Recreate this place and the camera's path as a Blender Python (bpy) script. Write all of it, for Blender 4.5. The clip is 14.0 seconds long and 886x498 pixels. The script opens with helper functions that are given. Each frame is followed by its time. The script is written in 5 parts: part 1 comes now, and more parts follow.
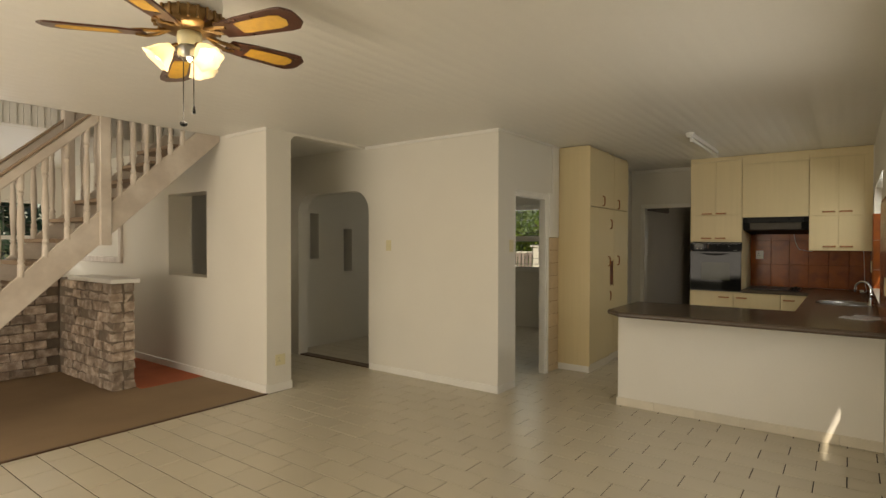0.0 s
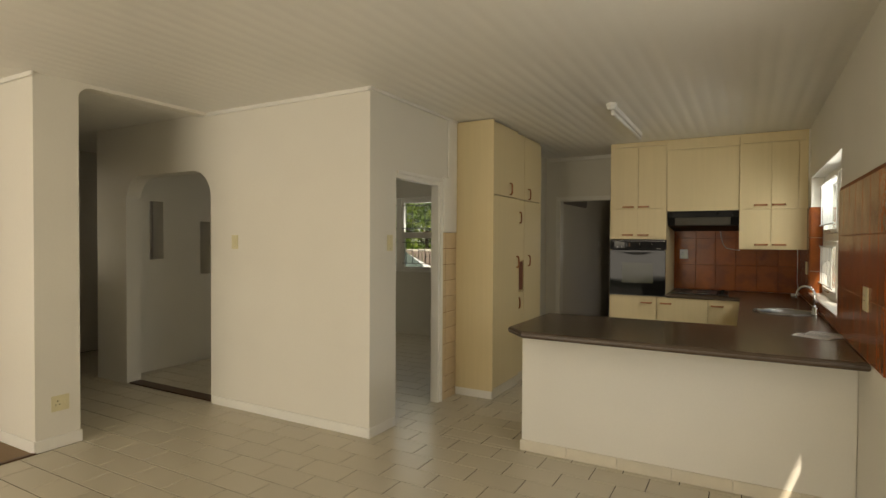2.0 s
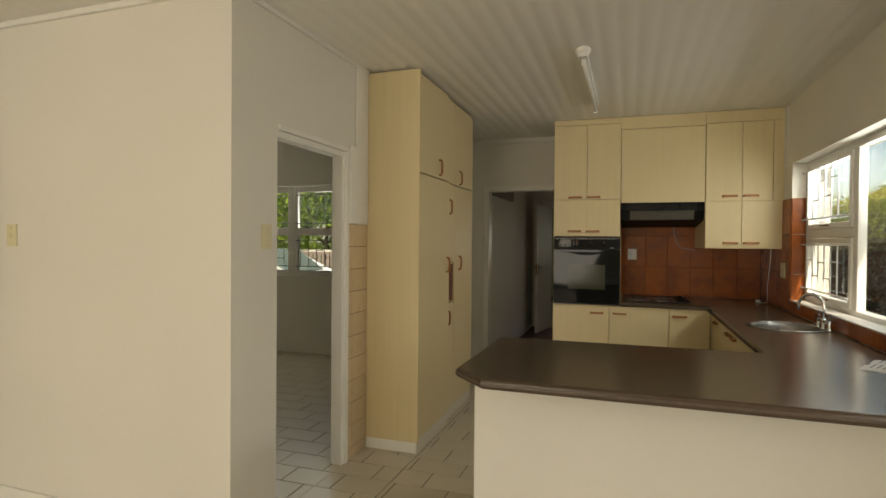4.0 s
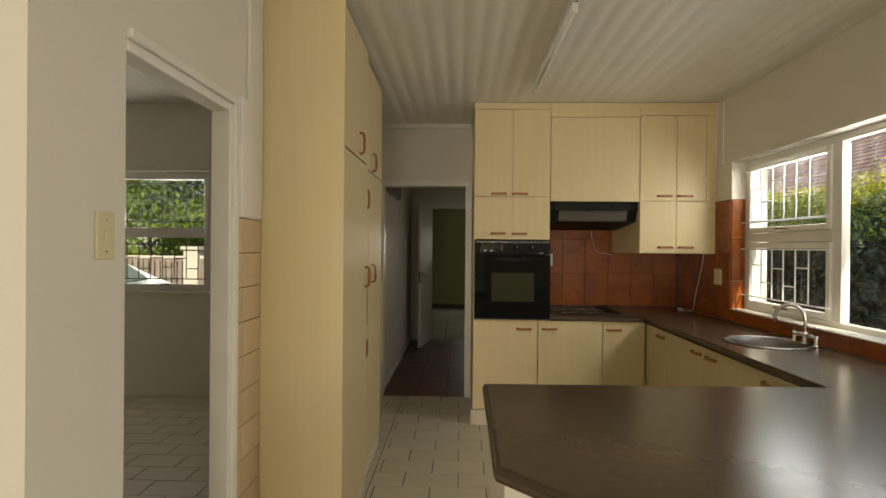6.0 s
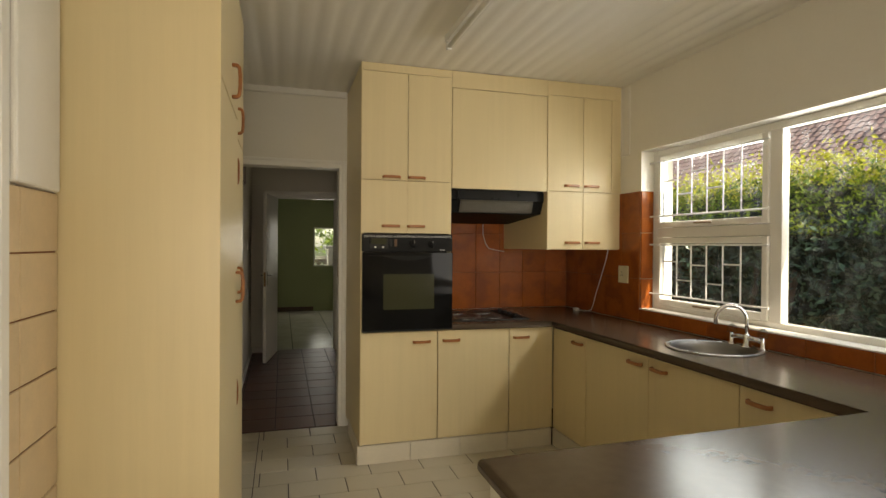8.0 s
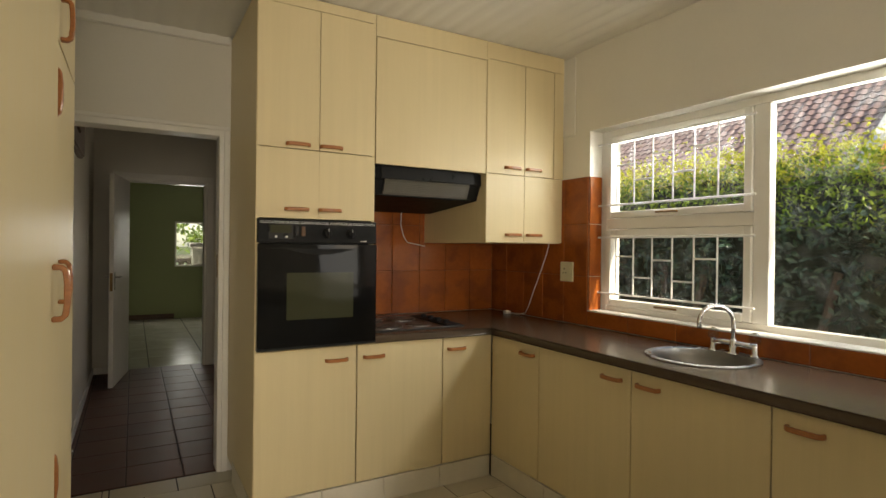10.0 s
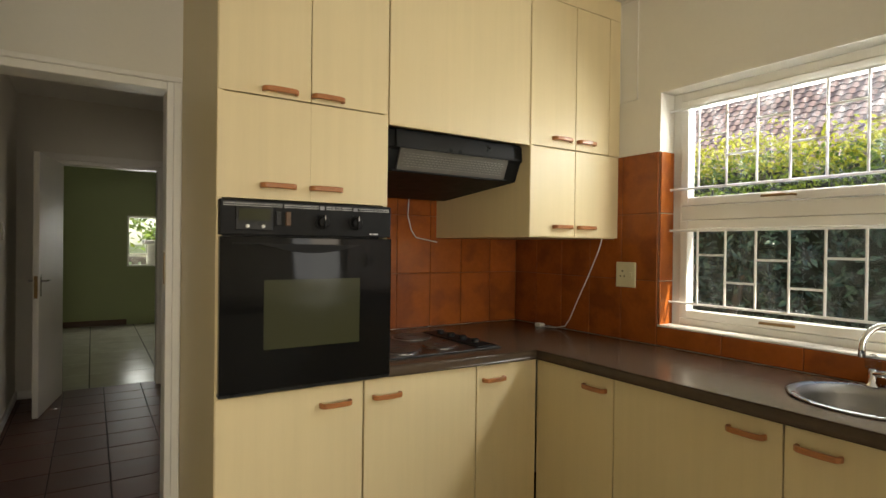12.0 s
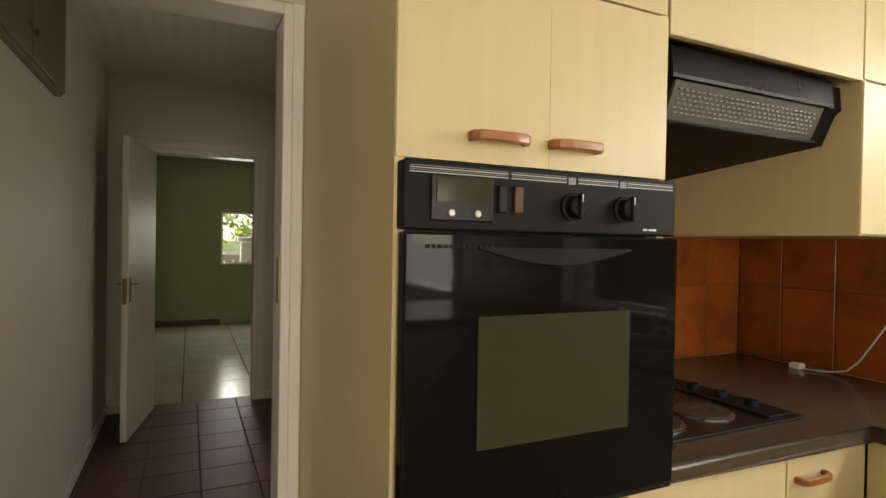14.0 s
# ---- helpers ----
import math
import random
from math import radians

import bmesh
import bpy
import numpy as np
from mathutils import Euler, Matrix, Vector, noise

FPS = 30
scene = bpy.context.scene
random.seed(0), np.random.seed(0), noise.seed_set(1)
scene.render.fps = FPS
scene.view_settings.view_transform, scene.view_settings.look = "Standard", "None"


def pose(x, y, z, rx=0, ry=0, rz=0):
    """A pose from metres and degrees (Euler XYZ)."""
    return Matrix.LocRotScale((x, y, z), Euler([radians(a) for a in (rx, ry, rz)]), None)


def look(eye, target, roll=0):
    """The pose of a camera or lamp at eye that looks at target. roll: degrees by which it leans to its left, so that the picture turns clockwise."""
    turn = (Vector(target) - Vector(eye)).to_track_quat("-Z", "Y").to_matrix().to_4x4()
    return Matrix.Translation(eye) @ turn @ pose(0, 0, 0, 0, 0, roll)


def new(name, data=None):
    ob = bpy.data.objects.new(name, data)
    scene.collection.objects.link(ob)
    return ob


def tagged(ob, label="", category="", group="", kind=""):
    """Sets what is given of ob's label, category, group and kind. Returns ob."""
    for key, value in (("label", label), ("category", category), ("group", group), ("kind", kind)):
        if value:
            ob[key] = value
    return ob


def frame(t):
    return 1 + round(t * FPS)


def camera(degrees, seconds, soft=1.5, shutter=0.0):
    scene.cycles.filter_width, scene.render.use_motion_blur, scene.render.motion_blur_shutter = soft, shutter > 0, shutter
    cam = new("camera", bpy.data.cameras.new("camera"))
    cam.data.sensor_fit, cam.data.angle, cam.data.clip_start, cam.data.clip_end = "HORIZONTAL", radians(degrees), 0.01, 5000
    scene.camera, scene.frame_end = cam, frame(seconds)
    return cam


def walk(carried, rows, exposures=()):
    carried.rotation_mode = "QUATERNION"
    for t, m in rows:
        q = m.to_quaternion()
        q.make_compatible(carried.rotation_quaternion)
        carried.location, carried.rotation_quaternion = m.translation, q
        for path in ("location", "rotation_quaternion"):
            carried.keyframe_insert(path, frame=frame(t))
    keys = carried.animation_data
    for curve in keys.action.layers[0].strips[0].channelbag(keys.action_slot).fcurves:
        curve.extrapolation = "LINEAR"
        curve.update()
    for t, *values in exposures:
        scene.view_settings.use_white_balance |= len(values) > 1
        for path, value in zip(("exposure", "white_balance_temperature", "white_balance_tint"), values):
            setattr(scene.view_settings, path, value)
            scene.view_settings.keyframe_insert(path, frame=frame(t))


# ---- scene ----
cam = camera(78.3, 14.0)
PATH = [
    (0, (0.269, 0.398, 1.499), (-0.93, 1.999, 1.472), 0.1),
    (0.5, (0.213, 0.708, 1.501), (-0.914, 2.36, 1.473), 0.1),
    (1, (0.126, 1.046, 1.479), (-0.946, 2.733, 1.449), 0.2),
    (1.5, (0.032, 1.389, 1.468), (-0.989, 3.109, 1.438), 0.3),
    (2, (-0.061, 1.742, 1.484), (-1.035, 3.488, 1.45), 0.3),
    (2.5, (-0.193, 2.073, 1.466), (-1.123, 3.843, 1.433), 0.4),
    (3, (-0.354, 2.379, 1.452), (-1.207, 4.187, 1.418), 0.5),
    (5.5, (-1.412, 3.662, 1.436), (-1.637, 5.649, 1.428), 0.4),
    (6, (-1.564, 3.857, 1.434), (-1.629, 5.856, 1.428), 0.5),
    (6.5, (-1.68, 4.061, 1.427), (-1.609, 6.06, 1.42), 0.6),
    (7, (-1.811, 4.276, 1.428), (-1.58, 6.263, 1.42), 0.6),
    (7.5, (-1.904, 4.504, 1.429), (-1.488, 6.461, 1.421), 0.5),
    (8, (-1.942, 4.751, 1.426), (-1.376, 6.669, 1.412), 0.4),
    (9, (-1.975, 5.17, 1.383), (-1.166, 6.999, 1.374), 0.6),
    (11.5, (-1.855, 6.183, 1.36), (-0.753, 7.852, 1.35), 0.6),
    (12, (-1.791, 6.413, 1.354), (-0.706, 8.093, 1.343), 0.7),
    (12.5, (-1.759, 6.651, 1.366), (-0.711, 8.354, 1.346), 0.8),
    (13, (-1.743, 6.887, 1.354), (-0.759, 8.628, 1.337), 0.8),
    (13.5, (-1.759, 7.161, 1.34), (-0.818, 8.925, 1.336), 1.0),
    (14, (-1.765, 7.415, 1.361), (-0.918, 9.227, 1.338), 1.0),
]
walk(cam, [(t, look(eye, target, roll)) for t, eye, target, roll in PATH], exposures=[(0, -0.34, 7750, 12), (3, -0.05, 7650, 10), (5.5, 0.08, 7650, 10), (6.5, 0.30, 7700, 12), (9, 0.55, 7650, 12), (12, 0.90, 7150, 11), (14, 1.18, 7400, 12)])

# ---- daylight ----
SUN = Vector((0.36, -1.3, 1.0)).normalized()
world = bpy.data.worlds.new("world")
scene.world = world
world.use_nodes = True
wn = world.node_tree.nodes
sky = wn.new("ShaderNodeTexSky")
sky.sky_type = "NISHITA"
sky.sun_disc = False
sky.sun_elevation = math.asin(SUN.z)
sky.sun_rotation = math.atan2(SUN.x, SUN.y)
wn["Background"].inputs["Strength"].default_value = 0.15
world.node_tree.links.new(sky.outputs["Color"], wn["Background"].inputs["Color"])
sun_data = bpy.data.lights.new("sun", "SUN")
sun_data.energy, sun_data.angle, sun_data.color = 5.0, radians(0.55), (1.0, 0.94, 0.84)
sun = new("sun", sun_data)
sun.matrix_world = look(SUN * 20, (0, 0, 0))


def window_light(name, eye, target, w, h, power, color=(0.95, 0.98, 1.0)):
    """Area lamp for daylight through one opening; the landing lamp has no opening."""
    data = bpy.data.lights.new(name, "AREA")
    data.shape, data.size, data.size_y, data.energy, data.color = "RECTANGLE", w, h, power, color
    ob = new(name, data)
    ob.matrix_world = look(eye, target)
    return ob


window_light("garden_door_daylight", (-3.9, -2.85, 1.05), (-6.0, 0.4, 4.2), 5.6, 1.8, 235, (1.0, 0.97, 0.92))
window_light("living_window_daylight", (0.45, 3.7, 1.35), (-4, 3.7, 1.0), 1.6, 1.1, 16)
window_light("kitchen_window_daylight", (0.70, 7.07, 1.93), (-1.6, 7.07, 0.6), 1.75, 0.24, 17, (0.86, 0.93, 1.0))
window_light("bedroom_window_daylight", (-4.9, 9.0, 1.85), (-4.6, 5, 1.5), 1.75, 0.45, 11)
window_light("far_window_daylight", (-0.8, 16.85, 1.42), (-0.8, 12, 0.8), 1.0, 0.8, 11)
window_light("hall_side_daylight", (-0.86, 10.6, 1.0), (-3, 10.9, 0.9), 0.75, 1.9, 0.6, (1.0, 0.86, 0.82))
# unseen lamp added to brighten the closed stairwell; no window is built there
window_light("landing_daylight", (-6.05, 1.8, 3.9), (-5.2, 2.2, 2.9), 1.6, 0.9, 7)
window_light("stair_window_daylight", (-9.42, 3.0, 1.6), (-5, 1.5, 1.0), 1.0, 1.0, 12)

# ---- materials ----


def nodes_of(name):
    m = bpy.data.materials.new(name)
    m.use_nodes = True
    nt = m.node_tree
    return m, nt, nt.nodes["Principled BSDF"]


def paint(name, color, rough=0.6, metal=0.0, vary=0.12, scale=3.0, fine=90.0, bump=0.15, bump_dist=0.002,
          stretch=(1, 1, 1), spec=0.5, per_piece=0.0, coat=0.0, second=None, second_amount=0.5, rough_vary=0.1, through_light=0.0):
    """A surface with slow stains, fine grain, uneven gloss and relief, in metres."""
    m, nt, b = nodes_of(name)
    n, l = nt.nodes, nt.links
    tc = n.new("ShaderNodeTexCoord")
    mp = n.new("ShaderNodeMapping")
    mp.inputs["Scale"].default_value = stretch
    geo = n.new("ShaderNodeNewGeometry")
    l.new(geo.outputs["Position"], mp.inputs["Vector"])
    slow = n.new("ShaderNodeTexNoise")
    slow.inputs["Scale"].default_value, slow.inputs["Detail"].default_value = scale, 5
    grain = n.new("ShaderNodeTexNoise")
    grain.inputs["Scale"].default_value, grain.inputs["Detail"].default_value = fine, 3
    for t in (slow, grain):
        l.new(mp.outputs["Vector"], t.inputs["Vector"])
    add = n.new("ShaderNodeMath")
    add.operation = "MULTIPLY_ADD"
    l.new(grain.outputs["Fac"], add.inputs[0])
    add.inputs[1].default_value = 0.35
    l.new(slow.outputs["Fac"], add.inputs[2])
    ramp = n.new("ShaderNodeMapRange")
    ramp.inputs["From Min"].default_value, ramp.inputs["From Max"].default_value = 0.35, 1.0
    ramp.inputs["To Min"].default_value, ramp.inputs["To Max"].default_value = 1 - vary, 1 + vary
    l.new(add.outputs[0], ramp.inputs["Value"])
    mul = n.new("ShaderNodeVectorMath")
    mul.operation = "SCALE"
    if second:
        mix = n.new("ShaderNodeMix")
        mix.data_type = "RGBA"
        edge = n.new("ShaderNodeMapRange")
        edge.inputs["From Min"].default_value, edge.inputs["From Max"].default_value = 0.45, 0.62
        edge.inputs["To Max"].default_value = second_amount
        l.new(slow.outputs["Fac"], edge.inputs["Value"])
        l.new(edge.outputs["Result"], mix.inputs["Factor"])
        mix.inputs["A"].default_value = (*color, 1)
        mix.inputs["B"].default_value = (*second, 1)
        l.new(mix.outputs["Result"], mul.inputs[0])
    else:
        mul.inputs[0].default_value = color
    last = ramp.outputs["Result"]
    if per_piece:
        info = n.new("ShaderNodeObjectInfo")
        isl = n.new("ShaderNodeMath")
        isl.operation = "ADD"
        l.new(info.outputs["Random"], isl.inputs[0])
        l.new(geo.outputs["Random Per Island"], isl.inputs[1])
        fr = n.new("ShaderNodeMath")
        fr.operation = "FRACT"
        l.new(isl.outputs[0], fr.inputs[0])
        pr = n.new("ShaderNodeMapRange")
        pr.inputs["To Min"].default_value, pr.inputs["To Max"].default_value = 1 - per_piece, 1 + per_piece
        l.new(fr.outputs[0], pr.inputs["Value"])
        both = n.new("ShaderNodeMath")
        both.operation = "MULTIPLY"
        l.new(last, both.inputs[0])
        l.new(pr.outputs["Result"], both.inputs[1])
        last = both.outputs[0]
    l.new(last, mul.inputs["Scale"])
    l.new(mul.outputs[0], b.inputs["Base Color"])
    rr = n.new("ShaderNodeMapRange")
    rr.inputs["To Min"].default_value, rr.inputs["To Max"].default_value = max(0.02, rough - rough_vary), min(1, rough + rough_vary)
    l.new(slow.outputs["Fac"], rr.inputs["Value"])
    l.new(rr.outputs["Result"], b.inputs["Roughness"])
    b.inputs["Metallic"].default_value = metal
    b.inputs["Specular IOR Level"].default_value = spec
    b.inputs["Coat Weight"].default_value = coat
    if bump:
        bp = n.new("ShaderNodeBump")
        bp.inputs["Strength"].default_value, bp.inputs["Distance"].default_value = bump, bump_dist
        l.new(add.outputs[0], bp.inputs["Height"])
        l.new(bp.outputs["Normal"], b.inputs["Normal"])
    if through_light:
        tl = n.new("ShaderNodeBsdfTranslucent")
        l.new(mul.outputs[0], tl.inputs["Color"])
        ms = n.new("ShaderNodeMixShader")
        ms.inputs["Fac"].default_value = through_light
        l.new(b.outputs[0], ms.inputs[1])
        l.new(tl.outputs[0], ms.inputs[2])
        l.new(ms.outputs[0], n["Material Output"].inputs["Surface"])
    return m


M_WALL = paint("white_wall_paint", (0.73, 0.70, 0.62), 0.65, vary=0.04, scale=1.3, fine=60, bump=0.22, bump_dist=0.004)
M_CEIL = paint("white_ceiling_paint", (0.76, 0.74, 0.68), 0.45, vary=0.04, scale=1.0, fine=40, bump=0.08)
M_GREEN = paint("green_wall_paint", (0.33, 0.37, 0.19), 0.7, vary=0.05, scale=1.2)
M_TRIM = paint("white_gloss_paint", (0.80, 0.78, 0.72), 0.35, vary=0.05, scale=6, fine=120, bump=0.1)
M_TILE = paint("beige_floor_tile", (0.54, 0.485, 0.37), 0.30, vary=0.025, scale=5, fine=200, bump=0.03, per_piece=0.035, rough_vary=0.03)
M_GROUT = paint("dark_grout", (0.05, 0.04, 0.03), 0.9, vary=0.3, scale=12, bump=0.3)
M_SKIRT = paint("beige_skirting_tile", (0.66, 0.60, 0.48), 0.35, vary=0.07, scale=9, per_piece=0.04)
M_CREAM = paint("cream_laminate", (0.68, 0.56, 0.33), 0.38, spec=0.3, vary=0.035, scale=2, fine=14, stretch=(16, 16, 0.6), bump=0.08, bump_dist=0.001)
M_HANDLE = paint("brown_wood_handle", (0.36, 0.13, 0.036), 0.4, vary=0.25, scale=25, fine=200, stretch=(1, 1, 4), coat=0.3)
M_TOP = paint("dark_brown_worktop", (0.080, 0.055, 0.036), 0.23, spec=0.28, vary=0.10, scale=30, fine=260, bump=0.0, rough_vary=0.0)
M_TOPEDGE = paint("worn_worktop_edge", (0.10, 0.07, 0.05), 0.4, vary=0.3, scale=14, fine=120, bump=0.2, second=(0.05, 0.034, 0.025), second_amount=0.8)
M_TERRA = paint("glazed_terracotta_tile", (0.34, 0.092, 0.018), 0.22, vary=0.25, scale=6, fine=50, bump=0.1, bump_dist=0.002, per_piece=0.12,
                second=(0.19, 0.05, 0.014), second_amount=0.85, spec=0.25)
M_TERRA_GROUT = paint("ochre_grout", (0.22, 0.08, 0.025), 0.8, vary=0.2, scale=30)
M_STRIP = paint("tan_wall_tile", (0.62, 0.47, 0.29), 0.35, vary=0.1, scale=14, per_piece=0.06)
M_BLACK = paint("black_enamel", (0.012, 0.012, 0.012), 0.3, vary=0.3, scale=10, bump=0.03, spec=0.3)
M_BLACKMAT = paint("matt_black_plastic", (0.010, 0.010, 0.010), 0.55, vary=0.3, scale=20, bump=0.05, spec=0.15)
M_GREY = paint("grey_filter_mesh", (0.22, 0.22, 0.21), 0.45, metal=0.5, vary=0.15, scale=40)
M_PLATE = paint("cast_iron_hotplate", (0.045, 0.035, 0.03), 0.42, vary=0.3, scale=30, bump=0.2)
M_CHROME = paint("chrome", (0.75, 0.76, 0.78), 0.08, metal=1.0, vary=0.05, scale=10, bump=0.0, rough_vary=0.05)
M_BOWL = paint("sink_bowl_steel", (0.26, 0.25, 0.235), 0.42, metal=1.0, vary=0.15, scale=8, fine=300, bump=0.05)
M_DOT = paint("pale_filter_dots", (0.12, 0.11, 0.085), 0.5, vary=0.2, scale=30)
M_SMOKE = paint("smoked_plastic", (0.09, 0.081, 0.065), 0.35, vary=0.2, scale=9, fine=120, bump=0.05)
M_STEEL = paint("brushed_steel", (0.42, 0.42, 0.41), 0.28, metal=1.0, vary=0.1, scale=8, fine=300, bump=0.05)
M_WHITE = paint("white_plastic", (0.78, 0.77, 0.72), 0.4, vary=0.04, scale=15, bump=0.03)
M_IVORY = paint("ivory_plastic", (0.66, 0.60, 0.38), 0.4, vary=0.06, scale=15, bump=0.03)
M_BAR = paint("white_painted_iron", (0.80, 0.80, 0.78), 0.45, vary=0.12, scale=20)
M_DARKBAR = paint("dark_painted_iron", (0.10, 0.10, 0.09), 0.5, vary=0.2, scale=20)
M_BRASS = paint("aged_brass", (0.26, 0.16, 0.07), 0.35, metal=1.0, vary=0.3, scale=20)
M_CARPET = paint("brown_carpet", (0.27, 0.19, 0.12), 0.95, vary=0.16, scale=1.6, fine=260, bump=0.8, bump_dist=0.006, spec=0.1)
M_REDPATCH = paint("red_carpet_patch", (0.40, 0.12, 0.06), 0.95, vary=0.2, scale=3, fine=260, bump=0.8, bump_dist=0.006, spec=0.1)
M_BRICK = paint("limewashed_brick", (0.34, 0.26, 0.20), 0.85, vary=0.4, scale=11, fine=70, bump=0.8, bump_dist=0.012, per_piece=0.28,
                second=(0.50, 0.43, 0.36), second_amount=0.75)
M_MORTAR = paint("grey_mortar", (0.19, 0.15, 0.115), 0.95, vary=0.2, scale=20, bump=0.6, bump_dist=0.01)
M_STAIR = paint("limewashed_pine", (0.55, 0.475, 0.40), 0.55, vary=0.16, scale=3, fine=18, stretch=(6, 1, 1), bump=0.2,
                second=(0.63, 0.57, 0.50), second_amount=0.7)
M_TREAD = paint("stained_pine_tread", (0.30, 0.21, 0.14), 0.55, vary=0.2, scale=4, fine=30, stretch=(1, 8, 8))
M_FANWOOD = paint("dark_fan_wood", (0.07, 0.02, 0.009), 0.3, vary=0.3, scale=8, fine=60, stretch=(3, 3, 1), coat=0.4)
M_CANE = paint("yellow_cane", (0.58, 0.33, 0.05), 0.6, vary=0.18, scale=30, fine=500, bump=0.5)
M_HALL = paint("terracotta_floor_tile", (0.119, 0.052, 0.034), 0.42, spec=0.3, vary=0.2, scale=6, fine=90, per_piece=0.14, bump=0.1)
M_HALLGROUT = paint("hall_grout", (0.045, 0.03, 0.025), 0.9, vary=0.2)
M_PALETILE = paint("pale_floor_tile", (0.52, 0.50, 0.40), 0.2, vary=0.08, scale=5, per_piece=0.04, bump=0.04)
M_DOOR = paint("white_door_paint", (0.70, 0.68, 0.63), 0.45, vary=0.06, scale=4)
M_REDWOOD = paint("red_brown_wood", (0.16, 0.05, 0.025), 0.5, vary=0.25, scale=6, fine=60, stretch=(1, 6, 6))
M_DARKWOOD = paint("dark_stained_wood", (0.09, 0.045, 0.02), 0.5, vary=0.3, scale=6, fine=60, stretch=(1, 6, 6))
M_DULLBROWN = paint("dull_brown_paint", (0.22, 0.17, 0.13), 0.55, vary=0.12, scale=4, fine=60)
# the sky mirrored in the car's glass is put into this pale colour
M_CARGLASS = paint("car_glass_painted_sky", (0.22, 0.27, 0.25), 0.08, vary=0.05, bump=0.0, coat=0.5)
M_PAPER = paint("printed_paper", (0.72, 0.70, 0.68), 0.5, vary=0.05, scale=20, bump=0.05)
M_INK = paint("grey_print", (0.25, 0.24, 0.25), 0.5, vary=0.2, scale=40, bump=0)
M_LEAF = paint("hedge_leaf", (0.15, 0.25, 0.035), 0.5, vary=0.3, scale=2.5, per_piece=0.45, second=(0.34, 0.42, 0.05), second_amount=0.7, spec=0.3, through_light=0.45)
M_LEAFTOP = paint("sunlit_hedge_leaf", (0.60, 0.60, 0.07), 0.5, vary=0.3, scale=3, per_piece=0.35, spec=0.3, through_light=0.45)
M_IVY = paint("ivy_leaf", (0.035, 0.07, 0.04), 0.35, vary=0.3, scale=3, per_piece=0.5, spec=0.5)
M_HEDGECORE = paint("hedge_inner_shade", (0.018, 0.022, 0.010), 0.95, vary=0.4, scale=8, bump=0.5)
M_BARK = paint("bark", (0.10, 0.07, 0.05), 0.9, vary=0.35, scale=6, fine=40, stretch=(3, 3, 0.7), bump=1.0, bump_dist=0.02)
M_ROOF = paint("clay_roof_tile", (0.28, 0.19, 0.18), 0.75, vary=0.25, scale=3, fine=30, per_piece=0.22, bump=0.3)
M_BRICKWALL = paint("orange_face_brick", (0.42, 0.15, 0.06), 0.85, vary=0.25, scale=5, fine=40, bump=0.4, per_piece=0.15)
M_GRASS = paint("dry_lawn", (0.10, 0.12, 0.035), 0.95, vary=0.3, scale=0.6, fine=40, bump=0.8, bump_dist=0.03)
M_PAVE = paint("pale_paving", (0.42, 0.38, 0.31), 0.85, vary=0.15, scale=1.5, fine=60)
M_FENCE = paint("brown_fence_board", (0.26, 0.20, 0.17), 0.8, vary=0.25, scale=5, fine=50, stretch=(4, 4, 0.6), per_piece=0.15)
M_CAR = paint("white_car_paint", (0.74, 0.76, 0.76), 0.2, vary=0.02, bump=0.0, coat=0.8)
M_RUBBER = paint("black_rubber", (0.02, 0.02, 0.02), 0.85, vary=0.2)
M_RENDER = paint("outside_render", (0.62, 0.57, 0.48), 0.85, vary=0.08, scale=1.0, fine=50)


def clear(name, tint=(1, 1, 1), rough=0.0, mirror=0.08, dirt=0.0):
    """Thin window glass: lets the view through, mirrors a little, more where it is dusty."""
    m, nt, b = nodes_of(name)
    n, l = nt.nodes, nt.links
    n.remove(b)
    out = n["Material Output"]
    tr = n.new("ShaderNodeBsdfTransparent")
    tr.inputs["Color"].default_value = (*tint, 1)
    gl = n.new("ShaderNodeBsdfGlossy")
    gl.inputs["Roughness"].default_value = rough
    lw = n.new("ShaderNodeLayerWeight")
    pw = n.new("ShaderNodeMath")
    pw.operation = "POWER"
    l.new(lw.outputs["Facing"], pw.inputs[0])
    pw.inputs[1].default_value = 5.0
    fr = n.new("ShaderNodeMath")
    fr.operation = "MULTIPLY_ADD"
    l.new(pw.outputs[0], fr.inputs[0])
    fr.inputs[1].default_value, fr.inputs[2].default_value = 0.9, mirror * 0.4
    mix = n.new("ShaderNodeMixShader")
    l.new(fr.outputs[0], mix.inputs["Fac"])
    l.new(tr.outputs[0], mix.inputs[1])
    l.new(gl.outputs[0], mix.inputs[2])
    last = mix.outputs[0]
    if dirt:
        ns = n.new("ShaderNodeTexNoise")
        ns.inputs["Scale"].default_value, ns.inputs["Detail"].default_value = 16, 9
        geo = n.new("ShaderNodeNewGeometry")
        l.new(geo.outputs["Position"], ns.inputs["Vector"])
        rg = n.new("ShaderNodeMapRange")
        rg.inputs["From Min"].default_value, rg.inputs["From Max"].default_value = 0.45, 0.8
        rg.inputs["To Max"].default_value = dirt
        l.new(ns.outputs["Fac"], rg.inputs["Value"])
        df = n.new("ShaderNodeBsdfTranslucent")
        df.inputs["Color"].default_value = (0.7, 0.72, 0.72, 1)
        mx = n.new("ShaderNodeMixShader")
        l.new(rg.outputs["Result"], mx.inputs["Fac"])
        l.new(last, mx.inputs[1])
        l.new(df.outputs[0], mx.inputs[2])
        last = mx.outputs[0]
    l.new(last, out.inputs["Surface"])
    return m


M_GLASS = clear("window_glass", (0.97, 0.99, 0.98), dirt=0.03)


